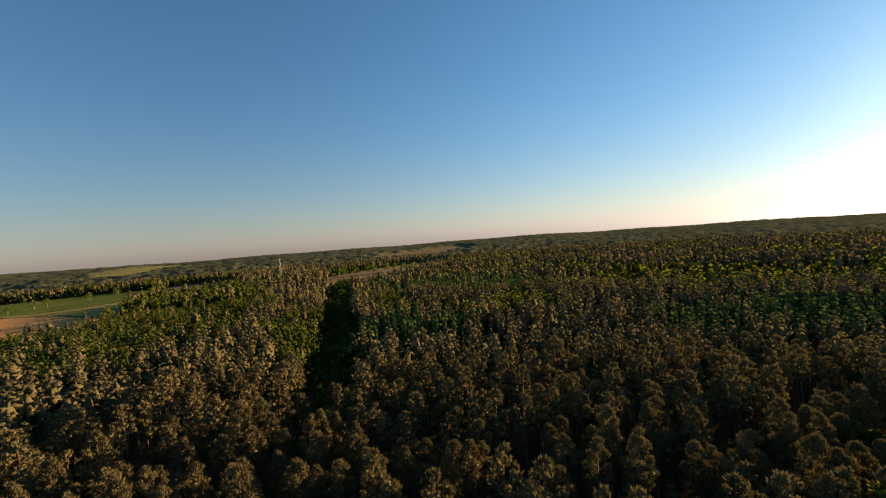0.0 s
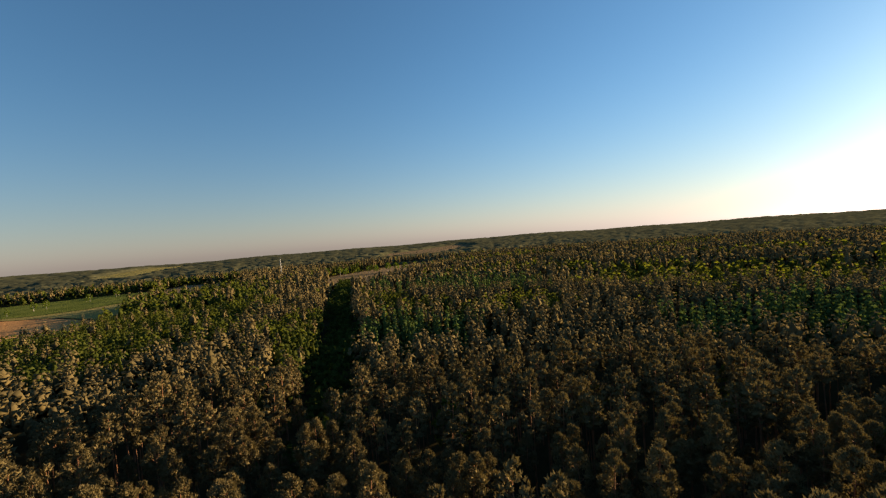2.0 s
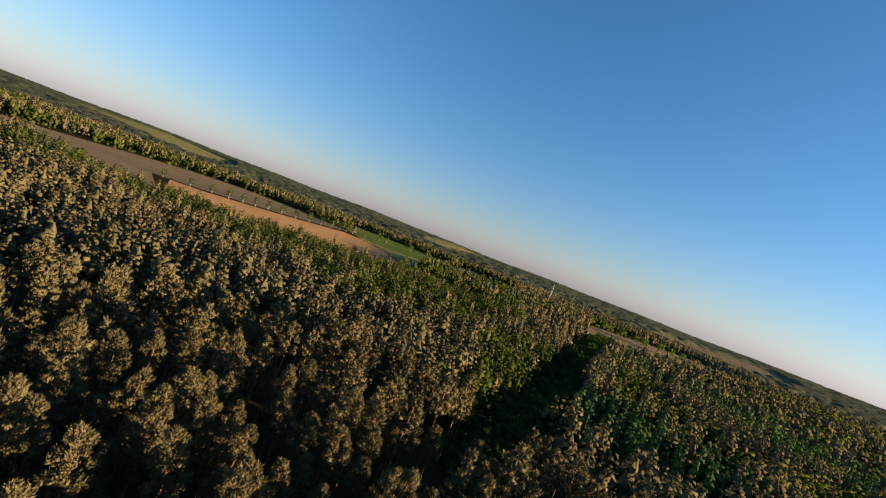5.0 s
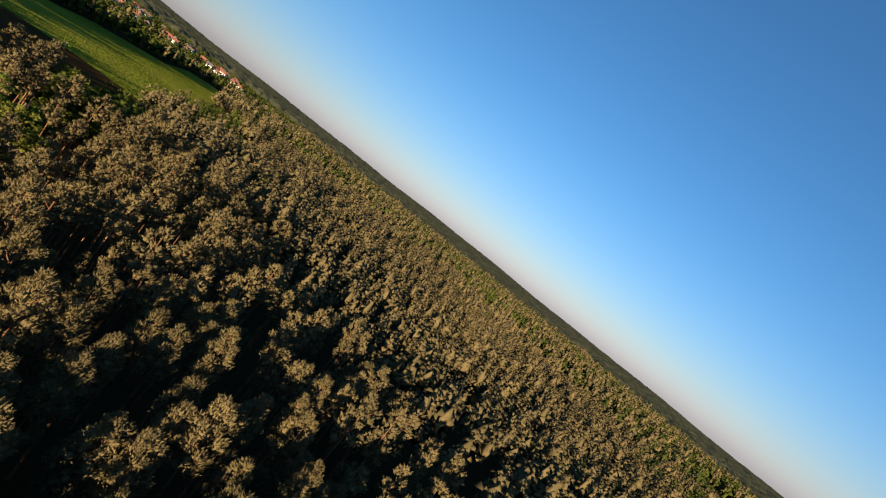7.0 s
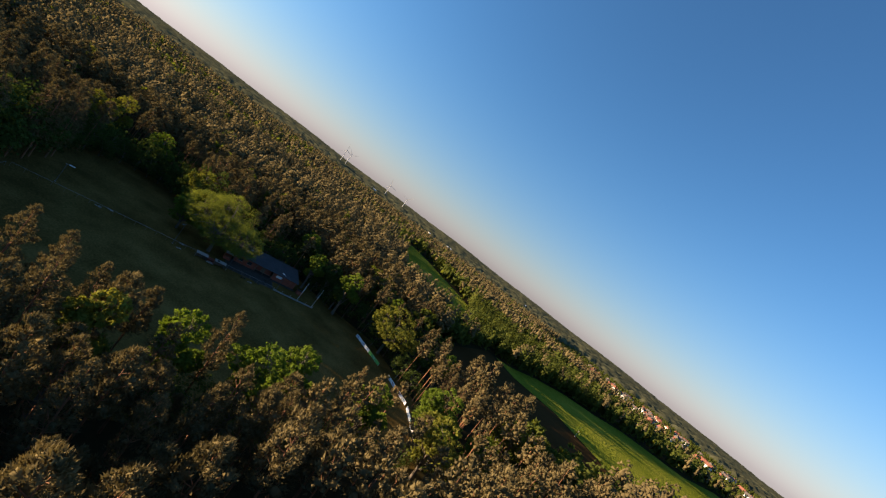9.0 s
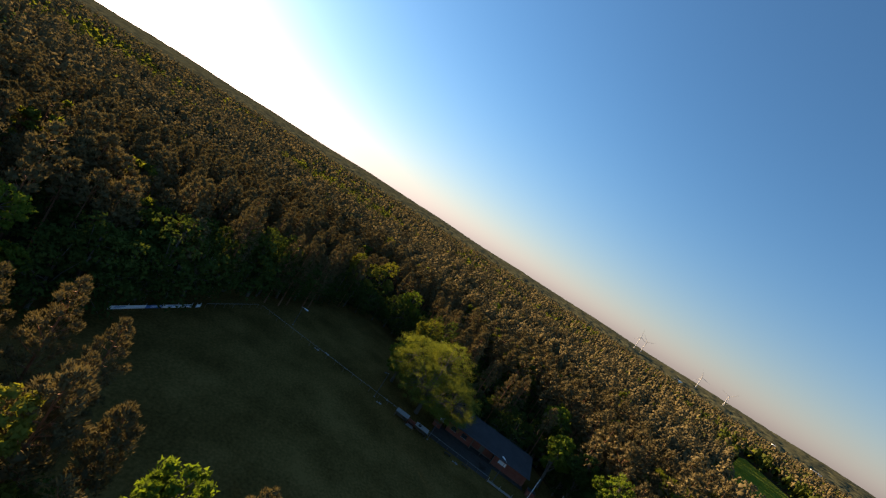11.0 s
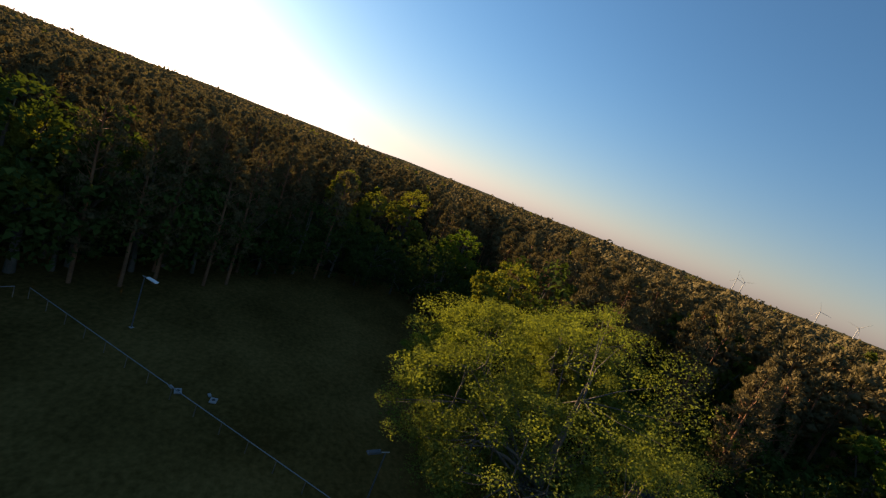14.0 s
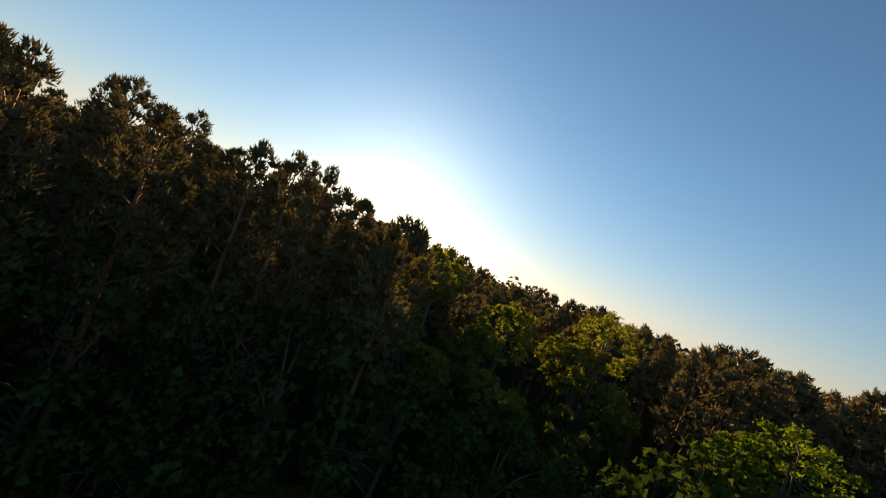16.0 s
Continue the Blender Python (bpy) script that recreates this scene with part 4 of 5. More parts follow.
# birches behind the far goal line
for n, (px, py, top) in enumerate(((52, 30.5, 15.5), (47.5, 33.5, 16), (56, 28.5, 13), (43, 34.5, 15), (59.5, 26.5, 12.5))):
    leafy((px, py), top, 2.6, 60 + n, M_SHRUB, 6, 40, 0.26, M_BIRCH, "slender birch with a white leaning trunk behind the goal line", 0.3, 20)

# undergrowth that closes the wood's edge round the clearing
SHRUBS = [broadleaf(900 + i, 9.0, 4.2, 34, 52, 0.32, 5, 6, 0.02, 0.2) for i in range(4)]
rng = np.random.default_rng(31)
first = {}
for n, ((x0, y0), (x1, y1)) in enumerate(zip(CLEARING, CLEARING[1:] + CLEARING[:1])):
    length = math.hypot(x1 - x0, y1 - y0)
    steps = max(1, int(length / (3.4 if x0 > 30 else 5.2)))
    for k in range(steps):
        u = (k + 0.5) / steps
        px, py = x0 + (x1 - x0) * u + rng.normal() * 0.8, y0 + (y1 - y0) * u + rng.normal() * 0.8
        out = Vector((px - 28, py + 14, 0)).normalized() * rng.uniform(1.5, 5.0)
        if py > -30 and px > 20:
            out = out * 0.35
        if -58 < py < -27 and px > 40:
            out = out * 1.6
        v = int(rng.integers(0, 4))
        tall = (1.0 if px > 76 else 1.45) if py > -30 and px > 20 else 0.85
        at = pose(px + out.x, py + out.y, 0, 0, 0, float(rng.uniform(0, 360))) @ Matrix.Scale(float(rng.uniform(0.7, 1.3)) * tall, 4)
        if v not in first:
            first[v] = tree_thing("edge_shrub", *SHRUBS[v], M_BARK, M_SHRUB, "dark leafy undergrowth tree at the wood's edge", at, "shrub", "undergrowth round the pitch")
        else:
            copy_thing(first[v], at).matrix_basis = at

# middle storey between the pines around the pitch, added to stop low sun
x, y, g = jitter_grid(0, 80, 4.9, 51, 36, -8)
pick_ = free(x, y) & (near_line(CLEARING + CLEARING[:1], x, y) > 3) & (near_line(CLEARING + CLEARING[:1], x, y) < 46) & (x > 30)
x, y = x[pick_], y[pick_]
MIDDLE = [broadleaf(970 + i, 8.5, 3.0, 12, 16, 0.62, 3, 0, 0.02, 0.35) for i in range(4)]
scatter("middle_storey", MIDDLE, x, y, np.zeros(len(x)), g.uniform(0.6, 1.2, len(x)), g.uniform(0, 6.28, len(x)), g.integers(0, 4, len(x)), M_SHRUB, "dark young trees round the pitch, added to hide trunks and stop low sun", "undergrowth")

# low growth in the forest ride
g = np.random.default_rng(41)
u = g.uniform(0, 1, 420)
rx = np.interp(u * 480 + 110, [p[1] for p in RIDE], [p[0] for p in RIDE]) + g.normal(size=420) * 6
ry = u * 480 + 110 + g.normal(size=420) * 4
RIDE_GROWTH = [broadleaf(930 + i, 5.0, 2.4, 10, 12, 0.9, 3, 0, 0.02) for i in range(3)]
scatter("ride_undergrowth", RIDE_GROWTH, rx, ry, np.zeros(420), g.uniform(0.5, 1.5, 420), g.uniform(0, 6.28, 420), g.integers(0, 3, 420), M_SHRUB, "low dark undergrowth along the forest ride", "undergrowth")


# ---- tree rows and small trees in the fields ----
SMALL = [broadleaf(950 + i, 8.0, 2.6, 22, 20, 0.6, 5, 5, 0.22) for i in range(3)]
small_first = {}


def small_tree(px, py, scale, mat, label, group):
    v = (int(abs(px) + abs(py)) % 3, mat.name)
    at = pose(px, py, 0, 0, 0, (px * 37 + py * 11) % 360) @ Matrix.Scale(scale, 4)
    if v not in small_first:
        small_first[v] = tree_thing("field_tree", *SMALL[v[0]], M_BIRCH, mat, label, at, "tree", group)
    else:
        copy_thing(small_first[v], at).matrix_basis = at


for n in range(15):
    py = 200 + 270 * (n / 14 + 0.02 * math.sin(n * 7))
    small_tree(float(np.interp(py, [190, 230, 290, 350, 420, 480], [-509, -490, -488, -492, -505, -520])), py, 1.15 + 0.4 * abs(math.sin(n * 3.3)), M_SHRUB, "small roadside tree with a pale trunk between fields", "row of field trees")
for n in range(10):
    u = n / 9 + 0.05 * math.sin(n * 9)
    small_tree(-513 - 30 * u + 5 * math.sin(n * 5), 490 + 300 * u, 1.0 + 0.5 * abs(math.sin(n * 2.1)), M_LEAF, "roadside tree beside the fields", "row of field trees")
for n in range(22):
    u = n / 21
    small_tree(-270 + 330 * u, 690 + 110 * u + 16 * math.sin(n * 4), 1.5 + 0.5 * abs(math.sin(n * 2.7)), M_LEAF, "leafy tree along the country road", "roadside trees")
small_tree(-36.5, -206, 0.9, M_LEAF, "lone round bush standing in the meadow", "meadow trees")


# ---- radio mast ----
mast = tagged(new("radio_mast"), "slender grey lattice radio mast beyond the wood", "mast")
mast.matrix_basis = pose(-297, 742, 0)
corner = lambda k, z: Vector((math.cos(k * 1.5708 + 0.785), math.sin(k * 1.5708 + 0.785), 0)) * (2.0 - 1.55 * z / 38) + Vector((0, 0, z))
for k in range(4):
    part("leg", tubed(corner(k, 0), corner(k, 38), 0.16, 0.12, 6), M_TURBINE, mast)
for n in range(9):
    bm = bmesh.new()
    for k in range(4):
        z0, z1 = 38 * (n / 9), 38 * ((n + 1) / 9)
        tube(bm, corner(k, z0), corner((k + 1) % 4, z1), 0.07, 0.07, 4)
        tube(bm, corner(k, z1), corner((k + 1) % 4, z1), 0.07, 0.07, 4)
    part("brace", bm, M_TURBINE, mast)
part("antenna", tubed((0, 0, 38), (0, 0, 41), 0.08, 0.05, 6), M_STEEL, mast)
for n in range(3):
    a = n * 2.094
    part("panel_antenna", boxed((math.cos(a) * 0.8, math.sin(a) * 0.8, 36.2), (0.2, 0.25, 1.8), a, 0.04), M_STEEL, mast)
part("foundation", boxed((0, 0, 0.2), (3, 3, 0.5), 0, 0.05), M_CONCRETE, mast)


# ---- wind turbines ----
def turbine(px, py, hub, facing, spin, blade):
    z = float(hills(np.array(px), np.array(py)))
    t = tagged(new("wind_turbine"), "white wind turbine standing far off on the plain", "wind turbine", "wind turbines on the plain")
    t.matrix_basis = pose(px, py, z, 0, 0, facing)
    part("tower", tubed((0, 0, 0), (0, 0, hub), 1.9, 1.0, 14), M_TURBINE, t)
    part("nacelle", boxed((0, 0.8, hub + 1.2), (3.2, 8.0, 3.4), 0, 0.6), M_TURBINE, t)
    part("hub", tubed((0, -3.2, hub + 1.2), (0, -5.4, hub + 1.2), 1.5, 0.6, 10), M_TURBINE, t)
    for k in range(3):
        a = radians(spin + 120 * k)
        bm = bmesh.new()
        d = Vector((math.sin(a), 0, math.cos(a)))
        side = Vector((math.cos(a), 0, -math.sin(a)))
        ring = []
        for f, w in ((0.03, 0.6), (0.18, 1.2), (0.6, 0.7), (1.0, 0.2)):
            c = Vector((0, -4.4, hub + 1.2)) + d * blade * f
            ring.append([bm.verts.new(c + side * w + Vector((0, 0.15, 0))), bm.verts.new(c + Vector((0, -0.35 * w, 0))), bm.verts.new(c - side * w * 0.6), bm.verts.new(c + Vector((0, 0.4 * w, 0)))])
        for r0, r1 in zip(ring, ring[1:]):
            for q in range(4):
                bm.faces.new((r0[q], r0[(q + 1) % 4], r1[(q + 1) % 4], r1[q]))
        bm.faces.new(ring[0][::-1])
        bm.faces.new(ring[-1])
        bmesh.ops.recalc_face_normals(bm, faces=bm.faces[:])
        part("blade", bm, M_TURBINE, t)


turbine(1554, -1259, 68, 35, 10, 37)
turbine(1613, -1344, 66, 30, 50, 37)
turbine(1411, -1487, 60, 30, 20, 36)
turbine(1331, -1559, 54, 25, 75, 36)


# ---- village and sheds ----
def house(px, py, turn_, w, l, h_, roof_h, wall_mat, roof_mat):
    t = tagged(new("house"), "small pitched roof house among garden trees of a village", "house", "houses of the village")
    t.matrix_basis = pose(px, py, 0, 0, 0, turn_)
    bm = boxed((0, 0, h_ / 2), (w, l, h_))
    part("wall", bm, wall_mat, t)
    bm = bmesh.new()
    e = 0.5
    v = [bm.verts.new(p) for p in ((-w / 2 - e, -l / 2 - e, h_ - 0.25), (w / 2 + e, -l / 2 - e, h_ - 0.25), (0, -l / 2 - e, h_ + roof_h),
                                   (-w / 2 - e, l / 2 + e, h_ - 0.25), (w / 2 + e, l / 2 + e, h_ - 0.25), (0, l / 2 + e, h_ + roof_h))]
    for f in ((0, 2, 5, 3), (1, 4, 5, 2), (0, 1, 2), (3, 5, 4), (0, 3, 4, 1)):
        bm.faces.new([v[k] for k in f])
    bmesh.ops.recalc_face_normals(bm, faces=bm.faces[:])
    roof = part("roof", bm, roof_mat, t)
    part("chimney", boxed((w * 0.12, l * 0.2, h_ + roof_h * 0.9), (0.7, 0.7, 1.6), 0, 0.05), M_BRICK, roof)
    for side in (-1, 1):
        for k in range(3):
            part("window", boxed((side * (w / 2 + 0.01), -l / 2 + l * (k + 0.5) / 3, h_ * 0.55), (0.06, 1.2, 1.3)), M_DARK, t)


rng = np.random.default_rng(77)
made = 0
while made < 64:
    px, py = rng.uniform(-320, 95), rng.uniform(-1045, -690)
    if inside(VILLAGE, np.array([px]), np.array([py]))[0]:
        made += 1
        house(float(px), float(py), float(rng.choice([20, 110, 60, 150]) + rng.normal() * 6), float(rng.uniform(8, 10)), float(rng.uniform(10, 14)), float(rng.uniform(3.6, 5.6)), float(rng.uniform(3.2, 4.6)),
              M_PLASTER if rng.random() < 0.7 else M_BRICK, M_TILE if rng.random() < 0.6 else M_DARKTILE)


def shed(px, py, turn_, w, l, h_):
    t = tagged(new("industrial_hall"), "white flat roofed hall far off among trees", "building", "far halls")
    t.matrix_basis = pose(px, py, float(hills(np.array(px), np.array(py))), 0, 0, turn_)
    part("wall", boxed((0, 0, h_ / 2), (w, l, h_)), M_PLASTER, t)
    part("roof", boxed((0, 0, h_ + 0.3), (w + 1, l + 1, 0.6), 0, 0.1), M_WHITE, t)
    part("door", boxed((w / 2 + 0.02, 0, 2.2), (0.1, 5, 4.4)), M_DARK, t)


shed(-1078, 706, 70, 9, 18, 8)
shed(706, -1025, 40, 14, 40, 12)
shed(640, -1060, 35, 18, 36, 13)
shed(1010, -1010, 30, 14, 36, 13)
shed(420, -1300, 20, 12, 30, 13)


# ---- sports ground ----
RAIL_A, RAIL_B = Vector((59.5, 17.5, 0)), Vector((30.5, -55.0, 0))
RAIL_DIR = (RAIL_B - RAIL_A).normalized()
RAIL_TURN = math.atan2(RAIL_DIR.y, RAIL_DIR.x)


def rail(a, b, label, height=1.05):
    a, b = Vector(a), Vector(b)
    t = tagged(new("barrier_rail"), label, "barrier rail", "barriers round the pitch")
    t.matrix_basis = Matrix.Translation(a)
    d = b - a
    part("top_rail", tubed((0, 0, height), d + Vector((0, 0, height)), 0.03, 0.03, 8), M_RAIL, t)
    n = max(2, round(d.length / 2.4))
    for k in range(n + 1):
        p = d * (k / n)
        part("post", tubed(p, p + Vector((0, 0, height - 0.02)), 0.035, 0.035, 6), M_WOOD, t, "weathered post")


def on_rail(s, off=0.0, z=0.0):
    """A point s metres along the touchline barrier, off metres to the clubhouse side."""
    side = Vector((-RAIL_DIR.y, RAIL_DIR.x, 0))
    return RAIL_A + RAIL_DIR * s + side * off + Vector((0, 0, z))


rail(on_rail(0), on_rail(39.2), "long thin steel barrier rail along the touchline")
rail(on_rail(47.6), on_rail(62.4), "thin steel barrier rail before the clubhouse terrace")
rail((59.0, 18.3, 0), (46.9, 25.6, 0), "thin steel barrier rail behind the goal line")


def dugout(s, label):
    """A small shelter: bench box with a sloped pale roof, open to the pitch."""
    t = tagged(new("dugout"), label, "dugout", "dugouts")
    t.matrix_basis = Matrix.Translation(on_rail(s, -1.2)) @ Matrix.Rotation(RAIL_TURN, 4, "Z")
    L, D = 2.9, 1.25
    part("back_wall", boxed((L / 2, D / 2, 0.68), (L, 0.06, 1.36), 0, 0.01), M_WOOD, t)
    for k in (0, 1):
        part("side_wall", boxed((0.03 + k * (L - 0.06), 0, 0.64), (0.06, D, 1.28), 0, 0.01), M_WOOD, t)
    bm = bmesh.new()
    box(bm, (L / 2, 0, 1.4), (L + 0.2, D + 0.3, 0.07), 0, 0.02)
    bmesh.ops.rotate(bm, verts=bm.verts, cent=(L / 2, 0, 1.4), matrix=Matrix.Rotation(radians(7), 3, "X"))
    part("roof", bm, M_CONCRETE, t, "pale grey sloped roof")
    part("bench", boxed((L / 2, 0.35, 0.45), (L - 0.2, 0.4, 0.06), 0, 0.01), M_WOOD, t)
    for k in (0.5, L - 0.5):
        part("bench_leg", boxed((k, 0.35, 0.21), (0.08, 0.3, 0.42)), M_WOOD, t)


dugout(39.4, "small dugout with a pale sloped roof beside the touchline")
dugout(44.4, "small dugout with a pale sloped roof and a tyre on it")
bm = bmesh.new()
bmesh.ops.create_cone(bm, cap_ends=False, segments=20, radius1=0.34, radius2=0.34, depth=0.16)
tyre = part("old_tyre", bm, M_DARK)
sol = tyre.modifiers.new("wall", "SOLIDIFY")
sol.thickness = 0.16
tagged(tyre, "old dark tyre lying on the dugout roof", "tyre")
p = on_rail(45.2, -1.35, 1.53)
tyre.matrix_basis = Matrix.Translation(p) @ Matrix.Rotation(RAIL_TURN, 4, "Z") @ Matrix.Rotation(radians(7), 4, "X")


def bench(s_, off, turn_, label):
    """A heavy wooden bench without a back: two planks on two trestles."""
    t = tagged(new("wooden_bench"), label, "bench", "benches at the touchline")
    t.matrix_basis = Matrix.Translation(on_rail(s_, off)) @ Matrix.Rotation(RAIL_TURN + radians(turn_), 4, "Z")
    for k in (-0.13, 0.13):
        part("plank", boxed((0, k, 0.45), (1.6, 0.22, 0.05), 0, 0.012), M_WOOD_DARK, t)
    for k in (-0.55, 0.55):
        part("trestle", boxed((k, 0, 0.21), (0.09, 0.42, 0.42), 0, 0.01), M_WOOD_DARK, t)


def picnic_table(s_, off, turn_):
    """Table top and two seats of planks on crossed legs."""
    t = tagged(new("picnic_table"), "dark weathered wooden picnic table on the terrace", "picnic table")
    t.matrix_basis = Matrix.Translation(on_rail(s_, off, 0.07)) @ Matrix.Rotation(RAIL_TURN + radians(turn_), 4, "Z")
    for k in range(4):
        part("plank", boxed((0, -0.27 + 0.18 * k, 0.74), (1.8, 0.165, 0.04), 0, 0.01), M_WOOD_DARK, t)
    for side in (-1, 1):
        part("seat", boxed((0, side * 0.68, 0.44), (1.8, 0.26, 0.045), 0, 0.01), M_WOOD_DARK, t)
        bm = bmesh.new()
        box(bm, (side * 0.65, 0, 0.41), (0.07, 1.5, 0.09), 0, 0.01)
        box(bm, (side * 0.65, 0, 0.69), (0.07, 0.7, 0.07), 0, 0.01)
        part("cross_beam", bm, M_WOOD_DARK, t)
        for lean in (-1, 1):
            part("leg", tubed((side * 0.65, lean * 0.72, 0.0), (side * 0.65, lean * 0.22, 0.72), 0.05, 0.05, 6), M_WOOD_DARK, t)


# low brick shelter that joins the two dugouts
stand = tagged(new("brick_shelter"), "low open brick shelter between the two dugouts", "shelter")
stand.matrix_basis = Matrix.Translation(on_rail(42.45, -1.2)) @ Matrix.Rotation(RAIL_TURN, 4, "Z")
part("floor_slab", boxed((0.95, 0, 0.06), (1.8, 1.3, 0.12), 0, 0.01), M_CONCRETE, stand)
part("back_wall", boxed((0.95, 0.62, 0.62), (1.8, 0.16, 1.0), 0, 0.01), M_BRICK, stand)
for k in (0.12, 1.78):
    part("side_wall", boxed((k, 0.12, 0.5), (0.14, 0.84, 0.76), 0, 0.01), M_BRICK, stand)
part("bench", boxed((0.95, 0.3, 0.5), (1.5, 0.36, 0.05), 0, 0.01), M_WOOD_DARK, stand)
bench(53.0, -1.6, 12, "dark wooden bench in the grass beside the touchline rail")
bench(57.2, -1.2, -6, "dark wooden bench in the grass beside the touchline rail")
picnic_table(61.0, 3.8, 8)

# drinks hut at the clubhouse corner
hut = tagged(new("drinks_hut"), "small reddish wooden hut with a pale sloped roof", "hut")
hut.matrix_basis = Matrix.Translation(on_rail(48.2, 7.0, 0.07)) @ Matrix.Rotation(RAIL_TURN, 4, "Z")
for c, sz in (((0, 0.72, 1.0), (1.9, 0.06, 2.0)), ((-0.92, 0, 1.0), (0.06, 1.38, 2.0)), ((0.92, 0, 1.0), (0.06, 1.38, 2.0)), ((0, -0.72, 0.5), (1.9, 0.06, 1.0))):
    part("wall", boxed(c, sz, 0, 0.01), M_BRICK, hut)
part("counter", boxed((0, -0.8, 1.02), (1.9, 0.35, 0.05), 0, 0.01), M_WOOD, hut)
bm = bmesh.new()
box(bm, (0, 0, 2.08), (2.2, 1.8, 0.06), 0, 0.015)
bmesh.ops.rotate(bm, verts=bm.verts, cent=(0, 0, 2.08), matrix=Matrix.Rotation(radians(5), 3, "X"))
part("roof", bm, M_CONCRETE, hut, "pale grey sloped roof")


def lamp_post(px, py, height, head_turn, label, head=1.7, shell=M_WHITE):
    t = tagged(new("street_lamp"), label, "lamp post", "floodlights beside the pitch")
    t.matrix_basis = pose(px, py, 0, 0, 0, head_turn)
    part("pole", tubed((0, 0, 0), (0, 0, height), 0.06, 0.042, 10), M_STEEL, t)
    part("bracket", tubed((-0.25, 0, height), (0.5, 0, height + 0.06), 0.035, 0.03, 6), M_METAL, t)
    arm = boxed((0.35 + head / 2, 0, height + 0.1), (head, 0.34, 0.16), 0, 0.06)
    part("lamp_head", arm, shell, t, "long lamp housing")
    part("base_plate", boxed((0, 0, 0.03), (0.34, 0.34, 0.06), 0, 0.01), M_CONCRETE, t)


lamp_post(60.3, 9.4, 4.9, -112, "thin grey lamp post with a long white head beside the rail", 1.2)
# dull steel shell puts the dimness of a head facing away into its colour
lamp_post(46.8, -13.6, 6.0, 120, "thin grey lamp post beside the large maple", 0.9, M_STEEL)
lamp_post(40.6, -26.6, 5.0, -20, "thin grey lamp post behind the dugout", 0.5)
lamp_post(37.2, -42.4, 5.2, 20, "thin grey lamp post with a white head before the clubhouse", 1.0)

for q, hgt in ((71.0, 6.9), (76.4, 6.9)):
    t = tagged(new("net_pole"), "tall thin white pole of a ball net behind the touchline", "pole", "ball net poles")
    t.matrix_basis = Matrix.Translation(on_rail(q, 0.6))
    part("pole", tubed((0, 0, 0), (0, 0, hgt), 0.06, 0.05, 10), M_WHITE, t)
    part("cap", tubed((0, 0, hgt), (0, 0, hgt + 0.06), 0.07, 0.05, 10), M_METAL, t)
    part("base_plate", boxed((0, 0, 0.03), (0.4, 0.4, 0.06), 0, 0.01), M_CONCRETE, t)


def board_run(a, b, panels, label, height=0.95):
    """A line of advertising boards on short posts; panels: material and stripe material of each."""
    a, b = Vector((*a, 0)), Vector((*b, 0))
    d = b - a
    t = tagged(new("advertising_boards"), label, "advertising board", "boards round the pitch")
    t.matrix_basis = Matrix.Translation(a) @ Matrix.Rotation(math.atan2(d.y, d.x), 4, "Z")
    n = len(panels)
    w = d.length / n
    for k, (m, stripe) in enumerate(panels):
        p = part("panel", boxed((w * (k + 0.5), 0, 0.12 + height / 2), (w - 0.04, 0.05, height), 0, 0.008), m, t)
        if stripe:
            part("print_bar", boxed((w * (k + 0.42), 0, 0.16 + height * 0.62), (w * 0.55, 0.064, height * 0.2)), stripe, p)
            part("print_bar", boxed((w * (k + 0.55), 0, 0.16 + height * 0.3), (w * 0.35, 0.064, height * 0.14)), stripe, p)
    for k in range(n + 1):
        part("post", boxed((min(max(w * k, 0.05), d.length - 0.05), -0.07, 0.55), (0.07, 0.07, 1.1)), M_METAL, t)


W_, G_, B_, R_ = M_WHITE, M_GREENP, M_BLUEP, M_REDP
board_run((20.0, -66.6), (5.2, -64.6), [(W_, B_), (W_, None), (W_, R_), (W_, B_), (G_, None), (G_, W_), (G_, None)], "run of white and green printed boards at the pitch end")
board_run((0.2, -64.4), (-11.4, -61.3), [(W_, B_), (W_, R_), (R_, None), (W_, B_), (W_, B_)], "run of white boards with blue and red print")
board_run((-12.6, -60.6), (-24.5, -50.5), [(W_, B_), (W_, None), (W_, G_), (W_, B_), (W_, None), (W_, R_)], "run of white boards half hidden by trees")
board_run((46.1, 26.2), (45.2, 26.7), [(W_, None)], "single white board at the goal line", 0.65)
board_run((44.4, 27.2), (31.0, 34.6), [(W_, B_), (W_, B_), (B_, W_), (W_, None), (W_, B_)], "run of white and blue boards at the goal line", 0.65)
board_run((on_rail(62.6).x, on_rail(62.6).y), (on_rail(76.6).x, on_rail(76.6).y), [(M_CONCRETE, None)] * 5, "low pale grey boards along the touchline before the clubhouse", 0.42)

# pale slabs lying in the grass
for px, py, r in ((54.2, 1.6, 30), (54.4, -1.0, 10), (45.0, -15.0, 50), (48.0, -16.8, 20), (37.0, -33.1, 35)):
    t = tagged(new("concrete_slab"), "small pale concrete slab with a socket in the grass", "slab", "slabs in the grass")
    t.matrix_basis = pose(px, py, 0.05, 0, 0, r)
    bm = boxed((0, 0, 0.06), (0.62, 0.52, 0.12), 0, 0.03)
    part("slab", bm, M_CONCRETE, t)
    part("socket", tubed((0, 0, 0.118), (0, 0, 0.13), 0.13, 0.13, 10), M_DARK, t)
    part("cover", boxed((0.55, 0.45, 0.05), (0.4, 0.22, 0.1), 0.5, 0.02), M_CONCRETE, t)

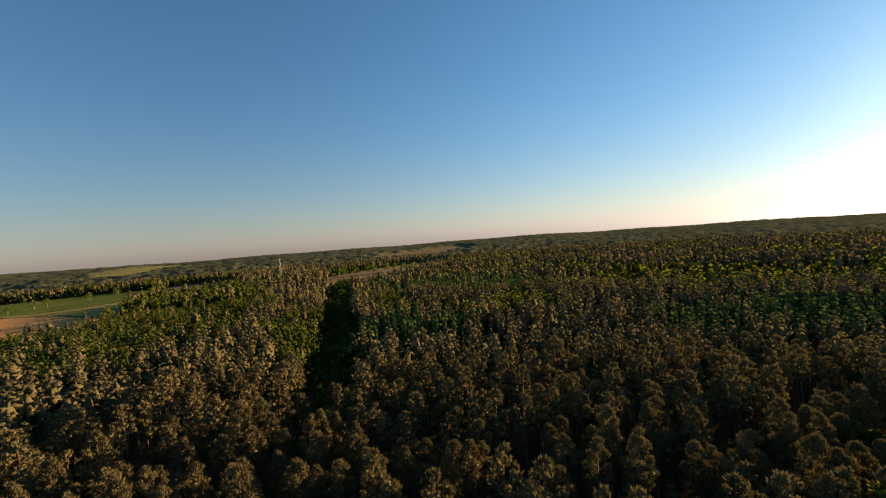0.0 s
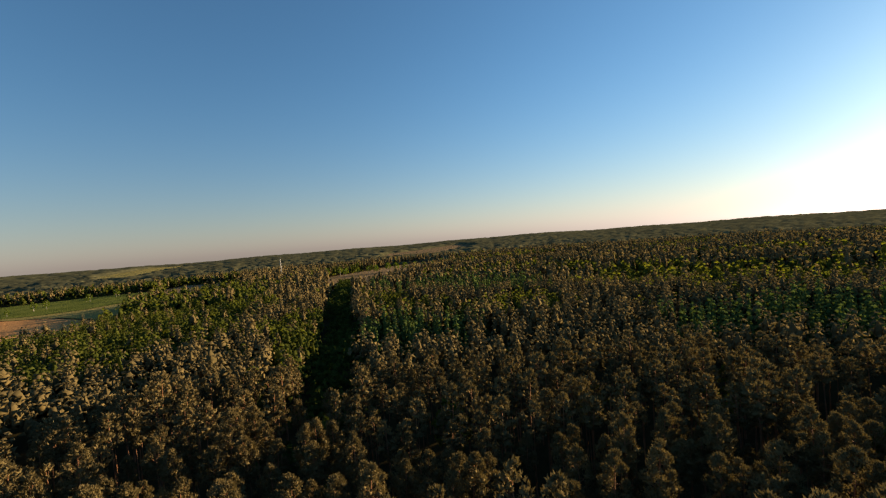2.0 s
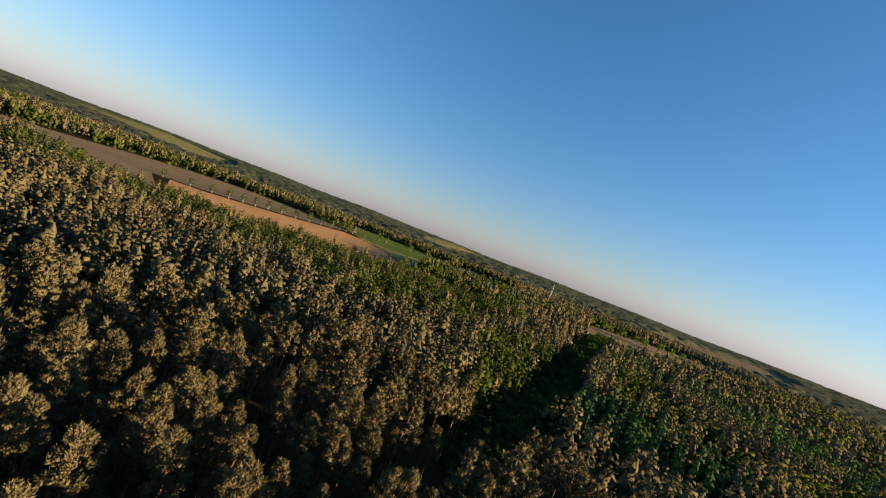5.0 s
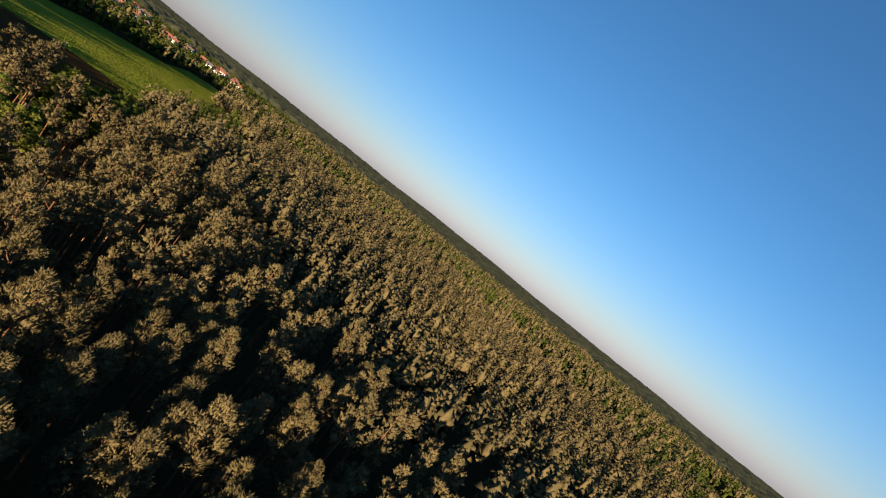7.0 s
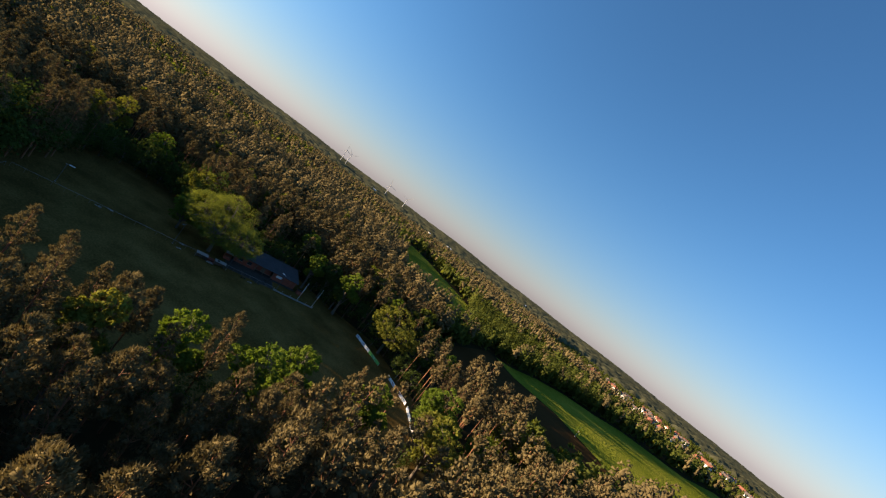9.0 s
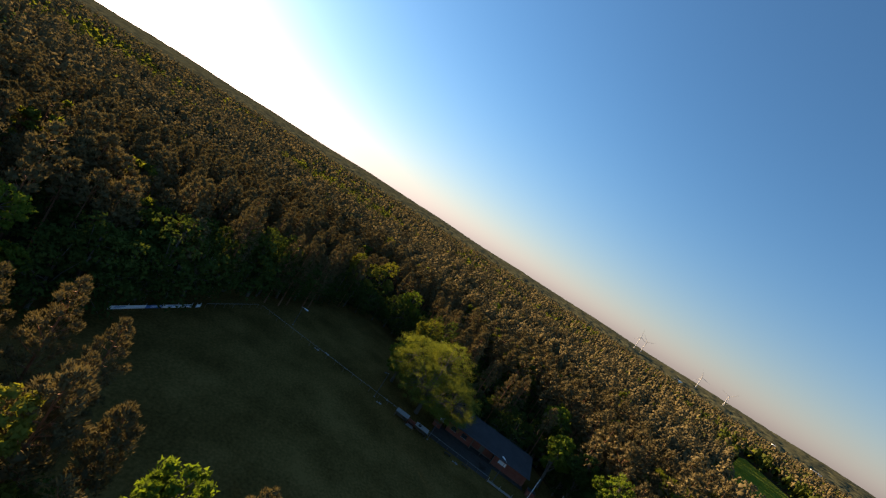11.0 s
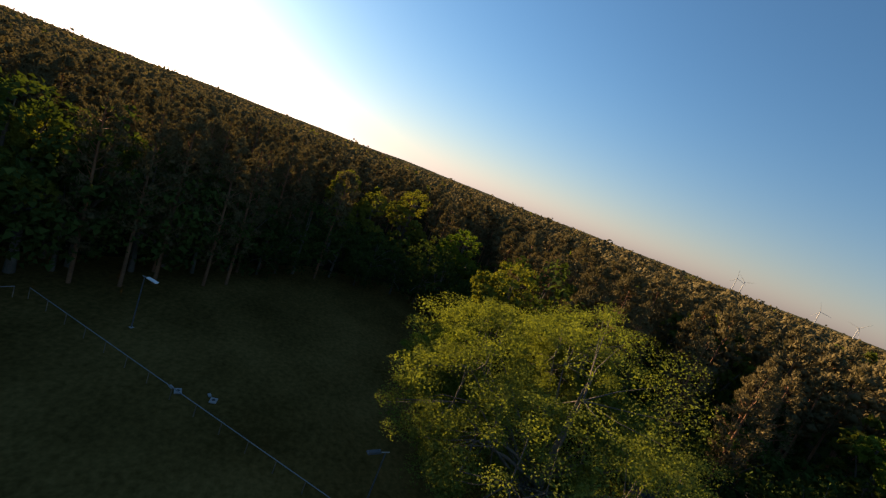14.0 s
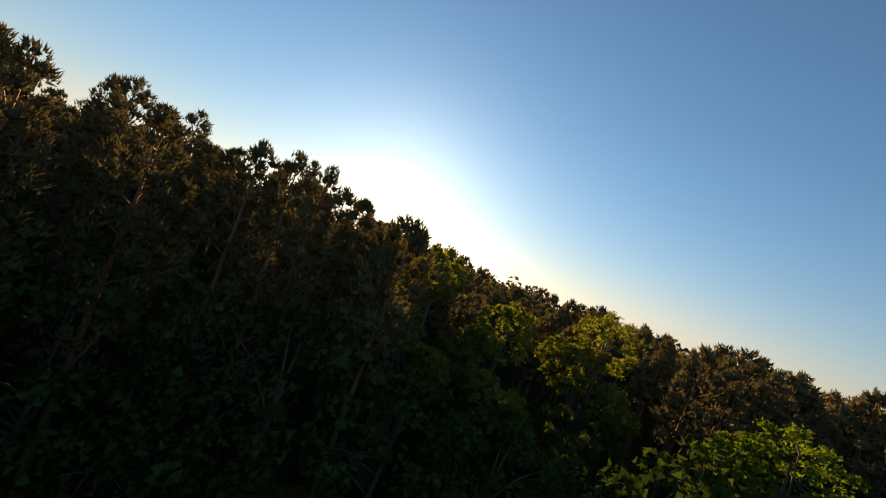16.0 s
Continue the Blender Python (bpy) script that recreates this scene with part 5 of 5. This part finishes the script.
# terrace before the clubhouse
bm = bmesh.new()
ring = [on_rail(47.8, 0.3), on_rail(62.6, 0.3), on_rail(63.5, 8.2), on_rail(48.0, 8.6)]
bm.faces.new([bm.verts.new((v.x, v.y, 0.07)) for v in ring])
bmesh.ops.recalc_face_normals(bm, faces=bm.faces[:])
if bm.faces[:][0].normal.z < 0:
    bmesh.ops.reverse_faces(bm, faces=bm.faces[:])
tagged(part("terrace", bm, M_PAVING), "grey paved terrace between barrier and clubhouse", "terrace", kind="structure")


# ---- clubhouse: low brick building under a long sheet roof ----
club = tagged(new("clubhouse"), "low red brick clubhouse with a long blue grey roof", "clubhouse")
club_at = on_rail(50.4, 8.0)
club.matrix_basis = Matrix.Translation(club_at) @ Matrix.Rotation(RAIL_TURN, 4, "Z")
CL, CD, CE, CR = 20.4, 6.6, 2.75, 4.4
for c, sz in (((CL / 2, CD - 0.12, 1.6), (CL, 0.24, 3.2)), ((0.12, CD / 2, 1.4), (0.24, CD - 0.5, 2.8)), ((CL - 0.12, CD / 2, 1.4), (0.24, CD - 0.5, 2.8)),
              ((16.3, 0.12, 1.3), (8.2, 0.24, 2.6)), ((3.2, 0.12, 1.3), (6.4, 0.24, 2.6)), ((9.3, 1.6, 1.3), (5.8, 0.24, 2.6))):
    part("wall", boxed(c, sz), M_BRICK, club)
part("floor_slab", boxed((CL / 2, CD / 2 - 0.6, 0.08), (CL + 0.4, CD + 1.6, 0.16), 0, 0.02), M_PAVING, club)
bm = bmesh.new()
slope = math.atan2(CR - CE, CD + 1.2)
run = math.hypot(CR - CE, CD + 1.2)
n = 92
prof = []
for k in range(n * 2 + 1):
    prof.append((-0.5 + (CL + 1.0) * k / (n * 2), 0.035 if k % 2 else 0.0))
lo, hi = [], []
for px, pz in prof:
    lo.append(bm.verts.new((px, -0.75, CE + pz)))
    hi.append(bm.verts.new((px, CD + 0.45, CR + pz)))
for k in range(len(prof) - 1):
    bm.faces.new((lo[k], lo[k + 1], hi[k + 1], hi[k]))
roof = part("roof", bm, M_ROOF, club, "blue grey ribbed sheet roof")
sol = roof.modifiers.new("sheet", "SOLIDIFY")
sol.thickness, sol.offset = 0.05, -1
part("gutter", tubed((-0.5, -0.82, CE - 0.05), (CL + 0.5, -0.82, CE - 0.05), 0.06, 0.06, 8), M_STEEL, roof)
part("ridge_cap", boxed((CL / 2, CD + 0.45, CR + 0.06), (CL + 1, 0.3, 0.08), 0, 0.02), M_ROOF, roof)
part("roof_vent", boxed((4.0, 4.8, 4.25), (0.7, 0.6, 0.7), 0, 0.05), M_CONCRETE, roof)
for k in (1.6, 4.4):
    w = part("window", boxed((k, -0.01, 1.55), (1.3, 0.08, 0.9), 0, 0.01), M_DARK, club)
    part("sill", boxed((k, -0.09, 1.07), (1.5, 0.16, 0.06), 0, 0.01), M_CONCRETE, w)
part("sign_board", boxed((14.4, -0.05, 1.75), (1.9, 0.08, 0.75), 0, 0.01), M_WHITE, club, "white notice board")
part("door", boxed((9.3, 1.46, 1.1), (1.0, 0.08, 2.0), 0, 0.01), M_WOOD, club)
for k in (6.5, 9.3, 12.1):
    part("porch_post", boxed((k, -0.45, 1.35), (0.14, 0.14, 2.7), 0, 0.01), M_WOOD, club)
part("porch_rail", boxed((9.3, -0.45, 0.95), (5.6, 0.08, 0.1), 0, 0.01), M_WOOD, club)

# storage crate by the clubhouse gable
crate = tagged(new("storage_crate"), "rusty red storage crate beside the clubhouse gable", "crate")
crate.matrix_basis = Matrix.Translation(on_rail(72.6, 6.4)) @ Matrix.Rotation(RAIL_TURN, 4, "Z")
part("body", boxed((0, 0, 0.7), (1.8, 1.4, 1.3), 0, 0.04), M_BRICK, crate)
part("lid", boxed((0, 0, 1.38), (1.9, 1.5, 0.08), 0, 0.02), M_DARK, crate)
